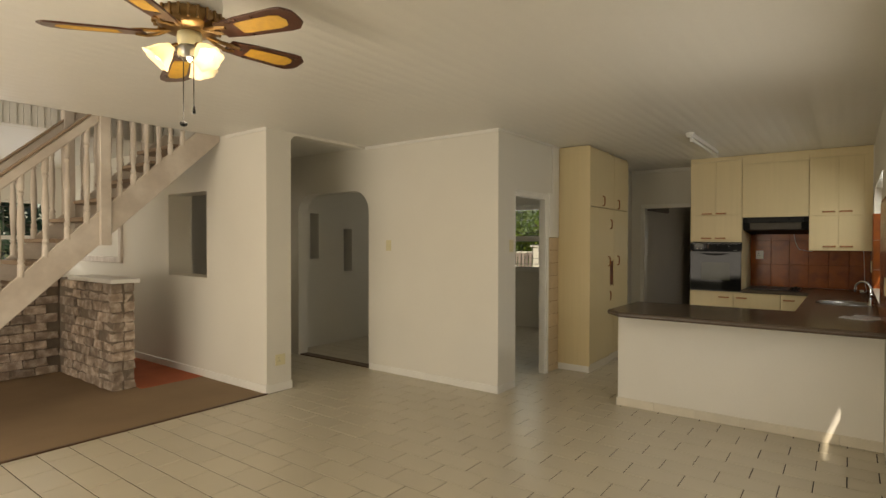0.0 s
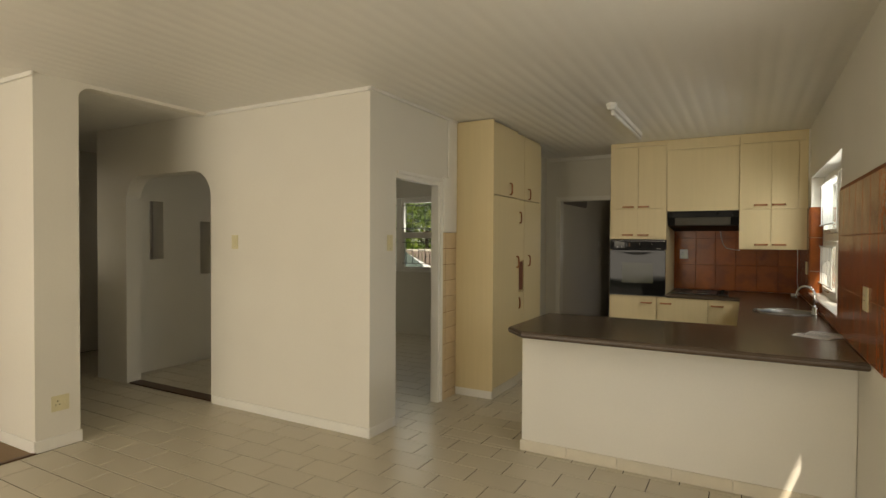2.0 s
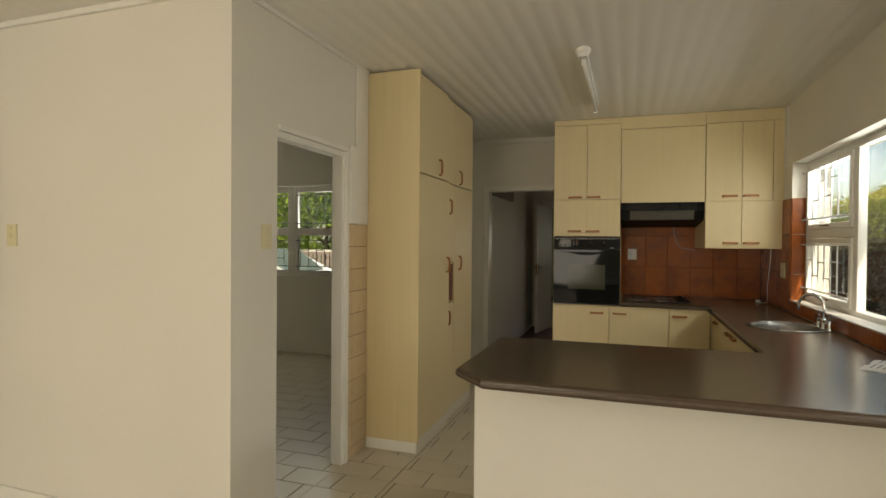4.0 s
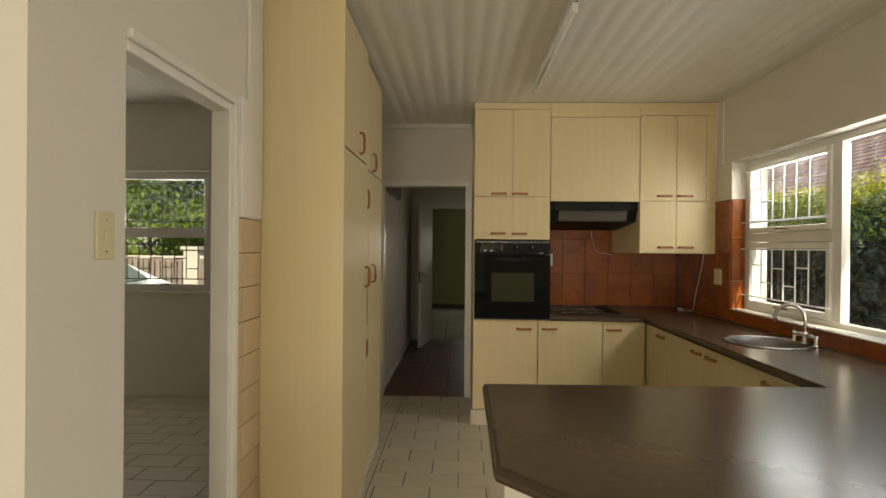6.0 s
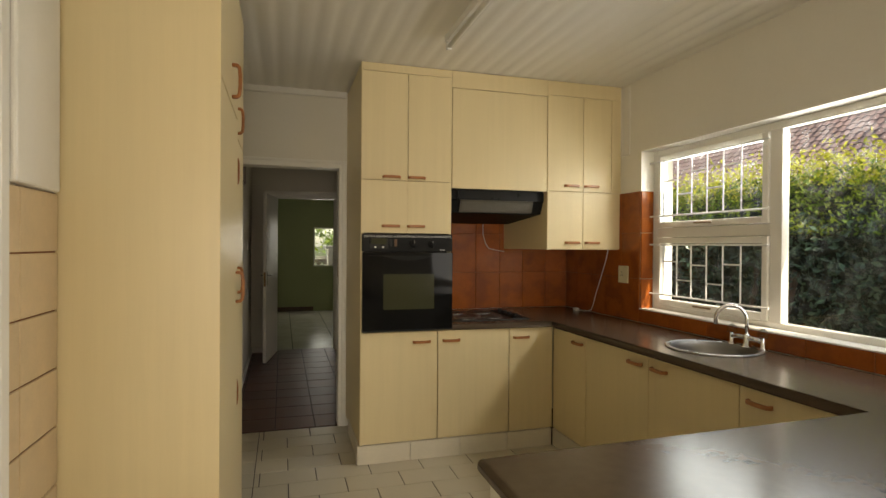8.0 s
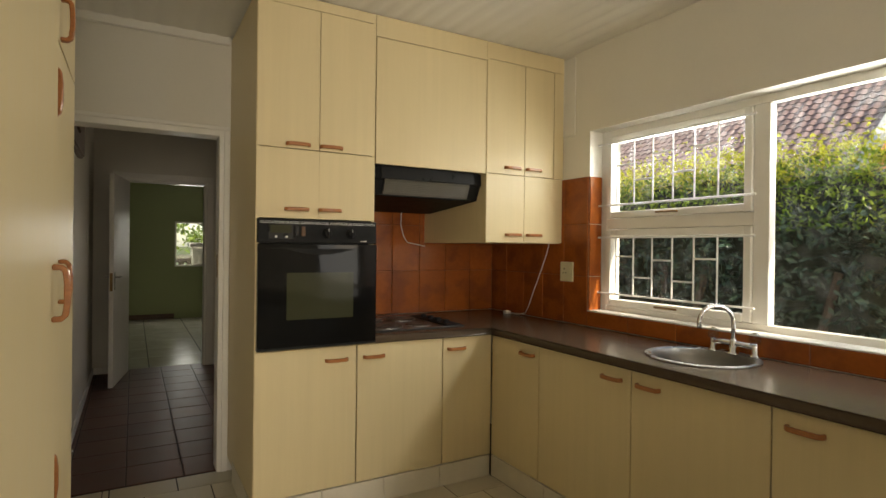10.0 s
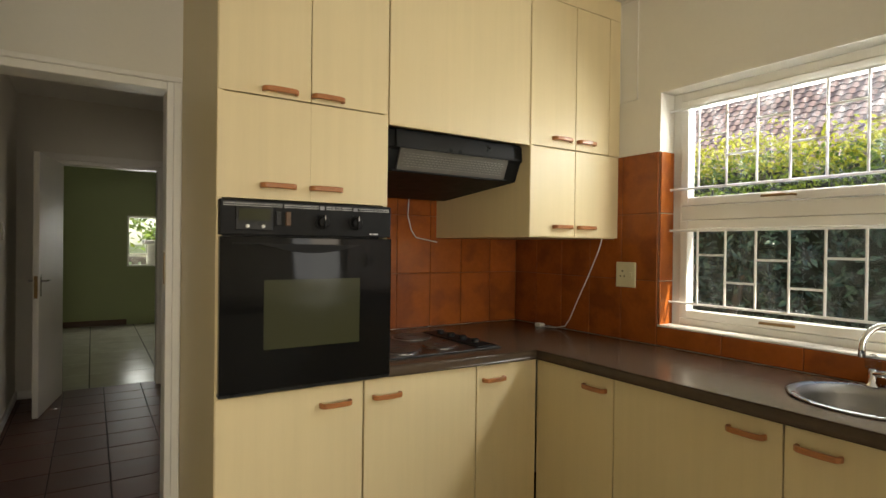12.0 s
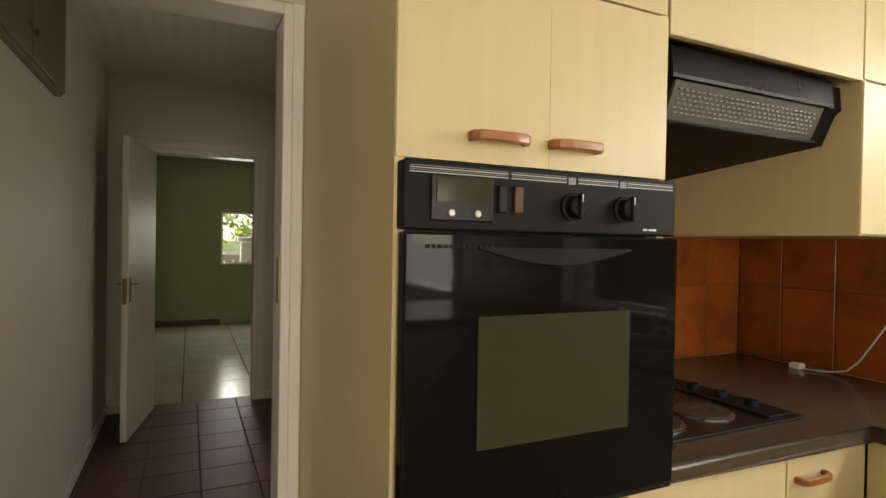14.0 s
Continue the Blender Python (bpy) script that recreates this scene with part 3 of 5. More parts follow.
for a, b, c, h in ((-0.132, 0.155, 0.155, 0.060), (0.155, 0.466, 0.391, 0.222)):
    d = door_y(wallcab, a, b, 1.402, 1.815)
    add_handle(d, (h + 0.008, YF, 1.450))
    d = door_y(wallcab, a, c, 1.818, 2.504)
    add_handle(d, (h, YF, 1.860))
under(wallcab)

# base cabinets
for x0, x1, h in ((-0.936, -0.419, -0.843), (-0.417, -0.08, -0.329)):
    u = thing("base_cabinet", ((x0 + x1) / 2, 8.6, 0), "cream laminate base cabinet under the hob" if x0 < -0.5 else "narrow cream laminate corner base cabinet", "cabinet", "base cabinets")
    part("body", boxes((max(x0, -0.846), x1, YF + 0.02, YB - 0.01, 0.122, 0.856)), M_CREAM, u)
    d = door_y(u, x0, x1, 0.125, 0.852)
    add_handle(d, (h, YF, 0.784))
    under(u)
for y0, y1, h in ((7.83, YF, 7.92), (7.21, 7.828, 7.315), (6.61, 7.208, 7.115), (6.05, 6.608, 6.50)):
    u = thing("base_cabinet", (0.2, (y0 + y1) / 2, 0), "cream laminate base cabinet under the sink" if 7.0 < y1 < 7.5 else "cream laminate base cabinet under the window", "cabinet", "base cabinets")
    part("body", boxes((XF + 0.02, XW - 0.01, y0, y1, 0.122, 0.64)), M_CREAM, u)
    d = door_xn(u, y0, y1, 0.125, 0.852)
    add_handle(d, (XF, h, 0.788), turn=-90)
    under(u)
plinth = thing("plinth", (XF, 7.1, 0), "beige tiled plinth under the window cabinets", "plinth")
part("body", boxes((XF + 0.012, XW - 0.01, 6.05, YF, 0, 0.120)), M_SKIRT, plinth)
for i in range(6):
    part("tile", boxes((XF - 0.006, XF + 0.012, 6.05 + 0.345 * i, 6.05 + 0.345 * i + 0.342 if i < 5 else YF - 0.008, 0, 0.121), bevel=0.002), M_SKIRT, plinth)
under(plinth)

# peninsula
pen = thing("peninsula", (-0.5, 5.6, 0), "white painted kitchen peninsula with a tiled skirting", "counter")
part("body", boxes((-1.437, XW - 0.002, 5.367, 6.03, 0, 0.846), bevel=0.004), M_WALL, pen)
for i in range(6):
    part("tile", boxes((-1.445 + 0.333 * i, min(-1.445 + 0.333 * i + 0.331, XW - 0.002), 5.355, 5.367, 0, 0.075), bevel=0.002), M_SKIRT, pen)
under(pen)

# worktop, one U-shaped slab with a round cut for the sink
outline = [(-0.846, YB - 0.002), (-0.846, YF - 0.02), (XF - 0.022, YF - 0.02), (XF - 0.022, 6.03), (-1.470, 6.03), (-1.475, 5.20), (-1.322, 5.04), (XW - 0.002, 5.04), (XW - 0.002, YB - 0.002)]
SINK = (0.228, 7.085)
slab = part("worktop", prism(outline, 0.852, 0.895, "z", bevel=0.016, seg=4), M_TOP)
cut_bm = lathe([(0.205, 0.7), (0.205, 1.1)], 40, at=(SINK[0], SINK[1], 0))
cutter = part("cut", cut_bm, M_TOP)
mod = slab.modifiers.new("cut", "BOOLEAN")
mod.object, mod.operation, mod.solver = cutter, "DIFFERENCE", "EXACT"
bpy.context.view_layer.update()
cut_mesh = bpy.data.meshes.new_from_object(slab.evaluated_get(bpy.context.evaluated_depsgraph_get()))
slab.modifiers.clear()
slab.data = cut_mesh
bpy.data.objects.remove(cutter)
tagged(slab, "dark brown laminate worktop round three sides", "worktop")
EDGES = [[(-1.320, 5.0375), (XW - 0.004, 5.0375), (XW - 0.004, 5.040), (-1.320, 5.040)], [(-1.4775, 5.202), (-1.475, 5.202), (-1.470, 6.025), (-1.4725, 6.025)],
         [(-1.4767, 5.1983), (-1.3237, 5.0383), (-1.322, 5.040), (-1.475, 5.20)]]
for pts in EDGES:
    part("edge_band", prism(pts, 0.8685, 0.8785), M_TOPEDGE, slab, "worn lighter brown edge band")

# oven
oven = thing("oven", (-1.15, YF, 0.86), "black built-in electric oven with a glass door", "oven")
X0, X1 = -1.452, -0.846
part("panel", boxes((X0, X1, YF - 0.026, YF + 0.05, 1.382, 1.497), bevel=0.004, seg=2), M_BLACKMAT, oven)
part("body", boxes((-1.436, -0.87, YF + 0.03, YF + 0.55, 0.862, 1.49)), M_BLACK, oven)
ovendoor = part("door", boxes((X0, X1, YF - 0.034, YF - 0.004, 0.872, 1.378), bevel=0.004, seg=2), M_OVENGLASS, oven)
part("pane", boxes((-1.315, -0.975, YF - 0.0365, YF - 0.034, 1.005, 1.235)), M_OVENPANE, ovendoor, "grey-green inner window")
part("grip", prism([(-1.32 + 0.34 * i / 12, 1.352 - 0.028 * math.sin(math.pi * i / 12)) for i in range(13)] + [(-0.98, 1.354), (-1.32, 1.354)], YF - 0.044, YF - 0.034, "y"), M_BLACKMAT, ovendoor)
part("vent", boxes(*[(-1.415 + 0.011 * i, -1.408 + 0.011 * i, YF - 0.036, YF - 0.034, 1.352, 1.358) for i in range(12)]), M_BLACKMAT, ovendoor)
part("trim", boxes((X0, X1, YF - 0.03, YF + 0.01, 0.860, 0.872), bevel=0.002), M_BLACK, oven)
clock = part("clock", boxes((-1.405, -1.285, YF - 0.030, YF - 0.026, 1.398, 1.475), bevel=0.002), M_BLACK, oven)
part("display", boxes((-1.395, -1.295, YF - 0.0315, YF - 0.030, 1.430, 1.468)), M_OVENPANE, clock)
for x in (-1.368, -1.318):
    part("button", lathe([(0.006, 0), (0.006, 0.004), (0.004, 0.005)], 12), M_WHITE, clock).matrix_local = Matrix.Translation((x, YF - 0.030, 1.411)) @ pose(0, 0, 0, 90, 0, 0)
for x in (-1.268, -1.235):
    part("switch", boxes((x - 0.009, x + 0.009, YF - 0.033, YF - 0.026, 1.415, 1.463), bevel=0.002), M_BLACK if x < -1.25 else M_DARKWOOD, oven)
for x in (-1.115, -0.99):
    kn = part("knob", lathe([(0.026, 0), (0.026, 0.006), (0.021, 0.008), (0.019, 0.024), (0.016, 0.026)], 24), M_BLACKMAT, oven)
    kn.matrix_local = Matrix.Translation((x, YF - 0.026, 1.432)) @ pose(0, 0, 0, 90, 0, 0)
    part("grip", boxes((-0.004, 0.004, -0.024, 0.024, 0.02, 0.032), bevel=0.002), M_BLACKMAT, kn)
    part("pointer", boxes((-0.001, 0.001, 0.008, 0.022, 0.032, 0.0328)), M_WHITE, kn)
    part("symbol", boxes((x - 0.008, x + 0.008, YF - 0.0268, YF - 0.026, 1.474, 1.487)), M_INK, oven)
for i in range(4):
    for a, b in ((-1.442, -1.255), (-1.248, -1.128), (-1.10, -1.003), (-0.978, -0.856)):
        part("stripe", boxes((a, b, YF - 0.0266, YF - 0.026, 1.4765 + 0.0035 * i, 1.4777 + 0.0035 * i)), M_INK if i % 2 else M_WHITE, oven)
part("marking", boxes((-0.935, -0.925, YF - 0.0266, YF - 0.026, 1.392, 1.396), (-0.921, -0.900, YF - 0.0266, YF - 0.026, 1.392, 1.396)), M_WHITE, oven)
under(oven)

# tall cabinets beside the bedroom doorway
XT, XTB = -2.112, XP + 0.003


def tall_unit(y0, y1, label, doors, XT=XT):
    """doors: rows of (bottom, top, handle y, handle z), or without a handle (bottom, top)."""
    u = thing("tall_cabinet", ((XT + XTB) / 2, (y0 + y1) / 2, 0), label, "cabinet", "tall cabinets")
    part("body", boxes((XTB, XT - 0.02, y0, y0 + 0.016, 0.085, CEIL - 0.006), (XTB, XT - 0.02, y1 - 0.016, y1, 0.085, CEIL - 0.006), (XTB, XTB + 0.012, y0 + 0.016, y1 - 0.016, 0.085, CEIL - 0.006),
                       *[(XTB + 0.012, XT - 0.022, y0 + 0.016, y1 - 0.016, z, z + 0.016) for z in (0.087, 0.95, 1.25, 1.93, 2.58)]), M_CREAM, u)
    for row in doors:
        d = door_xp(u, y0, y1, row[0], row[1], XT)
        if len(row) == 4:
            hy, hz = row[2:]
            add_handle(d, (XT, hy, hz), turn=90, upright=True)
    under(u)
    return u


ua = tall_unit(6.376, 7.03, "tall cream laminate broom cabinet, two doors", [(0.09, 1.905, 6.96, 1.262), (1.91, 2.57, 6.77, 1.99)])
side = part("side_panel", boxes((XTB, XT + 0.006, 6.358, 6.374, 0.075, CEIL - 0.012), bevel=0.001), M_CREAM, ua)
part("side_kick", boxes((XTB, XT - 0.004, 6.362, 6.376, 0.0, 0.074), bevel=0.002), M_TRIM, ua)
under(ua)
ub = tall_unit(7.032, 7.25, "narrow tall cream laminate cabinet with an open recess", [(0.09, 0.945, 7.075, 0.83), (1.27, 1.905, 7.105, 1.72), (1.91, 2.57)], XT - 0.03)
part("recess_lining", boxes((XT - 0.048, XT - 0.036, 7.046, 7.236, 0.960, 1.256)), M_REDWOOD, ub)
under(ub)
uc = tall_unit(7.252, 7.79, "tall cream laminate larder cabinet, two doors", [(0.09, 1.905, 7.375, 1.262), (1.91, 2.57, 7.375, 1.98)], XT - 0.03)
kick = thing("plinth", (-2.2, 7.0, 0), "recessed beige plinth under the tall cabinets", "plinth")
part("body", boxes((XTB, XT - 0.006, 6.38, 7.03, 0, 0.086), (XTB, XT - 0.036, 7.03, 7.79, 0, 0.086)), M_SKIRT, kick)
under(kick)

# plastered upright and tan tile strip beside the bedroom doorway
structure(part("trim_upright", boxes((XP, XP + 0.028, 6.088, 6.19, 1.552, 2.055), (XP, XP + 0.016, 6.19, 6.355, 1.552, CEIL - 0.02), bevel=0.006, seg=2), M_TRIM), "white plastered upright above a strip of tiles")
strip = structure(part("trim_tile_strip", boxes((XP, XP + 0.004, 6.087, 6.356, 0, 1.55)), M_TERRA_GROUT), "strip of tan wall tiles beside the doorway")
for i in range(11):
    z0 = max(0.0, 1.55 - 0.1475 * (i + 1)) + 0.002
    for a, b in ((6.088, 6.146), (6.149, 6.355)):
        part("tile", boxes((XP + 0.003, XP + 0.010, a, b, z0, 1.55 - 0.1475 * i - 0.002), bevel=0.002), M_STRIP, strip)

# ---- glazed terracotta splashbacks ----
ROWS_Z = [(0.896, 1.198), (1.201, 1.521), (1.524, 1.838)]
splash = structure(part("trim_splashback_back", boxes((-0.846, XW, YB - 0.006, YB, 0.896, 1.84)), M_TERRA_GROUT), "glazed terracotta tiles behind the hob")
for z0, z1 in ROWS_Z:
    for i in range(7):
        a, b = -1.0295 + 0.2145 * i + 0.0015, -1.0295 + 0.2145 * (i + 1) - 0.0015
        a, b = max(a, -0.846), min(b, XW - 0.012)
        if b - a > 0.01:
            part("tile", boxes((a, b, YB - 0.0115, YB - 0.005, z0, z1), bevel=0.0025), M_TERRA, splash)
splash2 = structure(part("trim_splashback_window", boxes((XW - 0.006, XW, 8.03, YB - 0.012, 0.896, 1.815), (XW - 0.006, XW, 6.12, 8.03, 0.896, 0.985), (XW - 0.006, XW, 4.72, 6.12, 0.896, 1.835)), M_TERRA_GROUT), "glazed terracotta tiles round the window")
for z0, z1 in ROWS_Z:
    z1 = min(z1, 1.815)
    for i in range(5):
        a, b = 8.03 + 0.208 * i + 0.0015, 8.03 + 0.208 * (i + 1) - 0.0015
        b = min(b, YB - 0.013)
        if b - a > 0.01:
            part("tile", boxes((XW - 0.0115, XW - 0.005, a, b, z0, z1), bevel=0.0025), M_TERRA, splash2)
    for i in range(7):
        a, b = 6.12 - 0.208 * (i + 1) + 0.0015, 6.12 - 0.208 * i - 0.0015
        a = max(a, 4.72)
        if b - a > 0.01:
            part("tile", boxes((XW - 0.0115, XW - 0.005, a, b, z0, z1), bevel=0.0025), M_TERRA, splash2)
    if z1 > 1.0:
        part("tile", boxes((XW - 0.002, XW + 0.098, 8.02, 8.029, max(z0, 0.99), z1), bevel=0.0025), M_TERRA, splash2)
for i in range(6):
    a, b = 6.12 + 0.31833 * i + 0.0015, 6.12 + 0.31833 * (i + 1) - 0.0015
    part("tile", boxes((XW - 0.0115, XW - 0.005, a, b, 0.897, 0.984), bevel=0.0025), M_TERRA, splash2)
    part("tile", boxes((XW - 0.0115, XW + 0.099, a, b, 0.9855, 0.994), bevel=0.0025), M_TRIM, splash2, "white sill tile")

# ---- kitchen window ----
FX0, FX1 = 0.580, 0.630


def window_frame(name, label):
    ob = thing(name, (0, 0, 0), label, "")
    return tagged(ob, kind="structure")


w1 = window_frame("window_1", "white painted kitchen window with burglar bars")
Y0, Y1, Z0, Z1, YM0, YM1, ZT0, ZT1 = 6.12, 8.03, 0.985, 2.095, 6.995, 7.07, 1.49, 1.555
part("window_frame", boxes((FX0, FX1, Y0, Y0 + 0.04, Z0, Z1), (FX0, FX1, Y1 - 0.045, Y1, Z0, Z1), (FX0, FX1, Y0 + 0.04, Y1 - 0.045, Z1 - 0.04, Z1), (FX0, FX1, Y0 + 0.04, Y1 - 0.045, Z0, Z0 + 0.04),
                           (FX0, FX1, YM0, YM1, Z0 + 0.04, Z1 - 0.04), (FX0, FX1, YM1, Y1 - 0.045, ZT0, ZT1), bevel=0.003), M_TRIM, w1)
part("window_sill", boxes((0.575, 0.80, Y0, Y1, 0.96, 0.984)), M_TRIM, w1)
for z0, z1 in ((Z0 + 0.043, ZT0 - 0.003), (ZT1 + 0.003, Z1 - 0.043)):
    s = 0.038
    a, b = YM1 + 0.003, Y1 - 0.048
    sash = part("sash", boxes((FX0 - 0.012, FX1 - 0.01, a, a + s, z0, z1), (FX0 - 0.012, FX1 - 0.01, b - s, b, z0, z1), (FX0 - 0.012, FX1 - 0.01, a + s, b - s, z0, z0 + s), (FX0 - 0.012, FX1 - 0.01, a + s, b - s, z1 - s, z1), bevel=0.003), M_TRIM, w1)
    pane = part("pane", boxes((0.603, 0.606, a + s, b - s, z0 + s, z1 - s)), M_GLASS, sash)
    pane.visible_shadow = False
    part("latch", tube([(FX0 - 0.016, 7.47, z0 + 0.02), (FX0 - 0.03, 7.49, z0 + 0.022), (FX0 - 0.032, 7.60, z0 + 0.022)], 0.006), M_BRASS, sash, "brass window latch")
pane = part("pane", boxes((0.603, 0.606, Y0 + 0.04, YM0, Z0 + 0.04, Z1 - 0.04)), M_GLASS, w1)
pane.visible_shadow = False


def bar_grid(parent, a0, a1, ups, lo, hi, steps, x, material, r=0.005, axis="x"):
    """A welded burglar grid: two long rails, uprights and staggered short rungs."""
    def p(a, z):
        return (x, a, z) if axis == "x" else (a, x, z)
    for z in (lo, hi):
        part("rail", tube([p(a0, z), p(a1, z)], r + 0.001, 6), material, parent)
    for a in ups:
        part("bar", tube([p(a, lo), p(a, hi)], r, 6), material, parent)
    for i, (a, b) in enumerate(zip(ups, ups[1:])):
        z = lo + (hi - lo) * steps[i % len(steps)]
        part("rung", tube([p(a, z), p(b, z)], r, 6), material, parent)


UPS = [7.227, 7.358, 7.487, 7.617, 7.747, 7.877]
bars = thing("burglar_bars", (0.545, 7.5, 1.1), "white painted iron burglar bars across the lower sash", "burglar bars", "burglar bars")
bar_grid(bars, 7.04, 8.025, UPS, 1.10, 1.44, [0.66, 0.30, 0.62, 0.32, 0.67], 0.545, M_BAR)
under(bars)
bars = thing("burglar_bars", (0.545, 7.5, 1.6), "white painted iron burglar bars across the upper sash", "burglar bars", "burglar bars")
bar_grid(bars, 7.04, 8.025, UPS, 1.635, 2.01, [0.72, 0.40, 0.72, 0.36, 0.62], 0.545, M_BAR)
under(bars)

# ---- hob, hood, sink, tap ----
hob = thing("hob", (-0.5, 8.62, 0.895), "black electric hob with four solid plates", "hob")
part("base", boxes((-0.815, -0.225, 8.34, 8.86, 0.895, 0.903), bevel=0.003, seg=2), M_BLACK, hob)
for x, y, r in ((-0.68, 8.47, 0.092), (-0.68, 8.73, 0.075), (-0.47, 8.47, 0.075), (-0.47, 8.73, 0.092)):
    pl = part("hotplate", lathe([(r, 0), (r, 0.006), (r - 0.006, 0.009), (r - 0.012, 0.0085), (0.03, 0.0085), (0.027, 0.006)], 32, at=(x, y, 0.903)), M_PLATE, hob)
    part("ring", lathe([(r + 0.006, 0), (r + 0.006, 0.003), (r + 0.0005, 0.004), (r + 0.0005, 0.0)], 32, at=(x, y, 0.903)), M_STEEL, pl)
part("control_strip", boxes((-0.345, -0.24, 8.36, 8.84, 0.903, 0.909), bevel=0.002), M_BLACKMAT, hob)
for i in range(4):
    part("knob", lathe([(0.019, 0), (0.018, 0.016), (0.014, 0.018)], 20, at=(-0.292, 8.45 + 0.1 * i, 0.909)), M_BLACKMAT, hob)
under(hob)
hood = thing("cooker_hood", (-0.49, 8.6, 1.64), "black cooker hood with a grey slanted grease filter", "cooker hood")
part("body", prism([(8.95, 1.823), (8.325, 1.823), (8.30, 1.81), (8.295, 1.745), (8.31, 1.735), (8.345, 1.655), (8.95, 1.605)], -0.842, -0.13, "x"), M_BLACKMAT, hood)
part("visor", prism([(8.287, 1.815), (8.294, 1.815), (8.294, 1.75), (8.28, 1.742), (8.278, 1.75)], -0.79, -0.195, "x"), M_BLACK, hood)
filt = part("filter", prism([(8.292, 1.742), (8.300, 1.744), (8.338, 1.664), (8.328, 1.658)], -0.765, -0.215, "x"), M_SMOKE, hood, "smoked grey grease filter")
part("slot", boxes(*[(-0.75 + 0.019 * i + 0.007 * (j % 2), -0.738 + 0.019 * i + 0.007 * (j % 2), 8.2965 + 0.0045 * j, 8.299 + 0.0045 * j, 1.722 - 0.0095 * j, 1.7255 - 0.0095 * j) for i in range(27) for j in range(6)]), M_DOT, filt)
part("buttons", boxes((-0.32, -0.23, 8.284, 8.288, 1.772, 1.778), (-0.29, -0.275, 8.283, 8.288, 1.768, 1.783)), M_GREY, hood)
part("lip", boxes((-0.79, -0.195, 8.322, 8.346, 1.651, 1.660), bevel=0.003), M_BLACKMAT, hood)
for c in hood.children:
    c.location.y += 0.025
under(hood)

sink = thing("sink", (SINK[0], SINK[1], 0.895), "round stainless steel sink set in the worktop", "sink")
part("bowl", lathe([(0.232, 0.0), (0.235, 0.004), (0.228, 0.007), (0.215, 0.006), (0.203, 0.0), (0.198, -0.03), (0.19, -0.13), (0.165, -0.155), (0.03, -0.16), (0.028, -0.165), (0.17, -0.163), (0.197, -0.135), (0.204, -0.03)], 48, caps=False), M_BOWL, sink, smooth=True)
part("rim", lathe([(0.232, 0.001), (0.237, 0.005), (0.229, 0.0085), (0.215, 0.0075), (0.209, 0.004)], 48, caps=False), M_STEEL, sink, smooth=True)
part("drain", lathe([(0.032, -0.160), (0.032, -0.156), (0.02, -0.158), (0.0, -0.159)], 20), M_CHROME, sink)
tap = thing("mixer_tap", (0.43, 7.065, 0.895), "chrome kitchen mixer tap with clear knobs", "tap")
part("bridge", tube([(0, -0.10, 0.045), (0, -0.05, 0.05), (0, 0.05, 0.05), (0, 0.10, 0.045)], 0.013, 12), M_CHROME, tap, smooth=True)
part("base", lathe([(0.030, 0), (0.030, 0.006), (0.018, 0.012), (0.017, 0.06), (0.014, 0.07)], 20), M_CHROME, tap, smooth=True)
arc = [(0, 0, 0.06), (0, 0, 0.12)] + [(-0.075 * (1 - math.cos(a)) * 0.8, 0.075 * (1 - math.cos(a)) * 0.6, 0.145 + 0.075 * math.sin(a)) for a in [i * math.pi / 10 for i in range(0, 11)]] + [(-0.12, 0.09, 0.115)]
part("spout", tube(arc, 0.0105, 12), M_CHROME, tap, smooth=True)
for s in (-1, 1):
    v = part("valve", lathe([(0.024, 0), (0.022, 0.008), (0.014, 0.014), (0.013, 0.05), (0.011, 0.062)], 16, at=(0, 0.10 * s, 0)), M_CHROME, tap, smooth=True)
    part("knob", lathe([(0.014, 0.06), (0.024, 0.066), (0.025, 0.09), (0.018, 0.104), (0.0, 0.106)], 8, at=(0, 0.10 * s, 0)), M_ACRYLIC, v, "clear acrylic knob")
    part("cap", lathe([(0.012, 0.1065), (0.008, 0.111), (0.0, 0.112)], 12, at=(0, 0.10 * s, 0)), M_CHROME, v)

# ---- sockets and switches ----


def plate(name, at, turn, label, w, h, material, kind):
    """A wall plate that faces -y before it is turned; kind: rocker, socket or double."""
    ob = thing(name, at, label, "socket" if "socket" in name else "switch")
    ob.rotation_euler = (0, 0, radians(turn))
    part("plate", boxes((-w / 2, w / 2, -0.009, 0, -h / 2, h / 2), bevel=0.003, seg=2), material, ob)
    if kind == "rocker":
        part("rocker", boxes((-0.008, 0.008, -0.014, -0.008, -0.014, 0.014), bevel=0.002), material, ob)
        for z in (-0.042, 0.042):
            part("screw", lathe([(0.003, 0), (0.003, 0.001)], 8), M_STEEL, ob).matrix_local = Matrix.Translation((0, -0.009, z)) @ pose(0, 0, 0, 90, 0, 0)
    else:
        xs = (-w * 0.16,) if kind == "socket" else (-w * 0.24, w * 0.24)
        for x in xs:
            for dx, dz, r in ((0, 0.017, 0.0045), (-0.012, -0.008, 0.0038), (0.012, -0.008, 0.0038)):
                part("hole", lathe([(r, 0), (r, 0.0008)], 10), M_BLACKMAT, ob).matrix_local = Matrix.Translation((x + dx, -0.009, dz)) @ pose(0, 0, 0, 90, 0, 0)
        part("rocker", boxes((w * 0.28 - 0.007, w * 0.28 + 0.007, -0.013, -0.008, -0.012, 0.012) if kind == "socket" else (-0.006, 0.006, -0.013, -0.008, -0.036, -0.012), bevel=0.002), material, ob)
    return ob


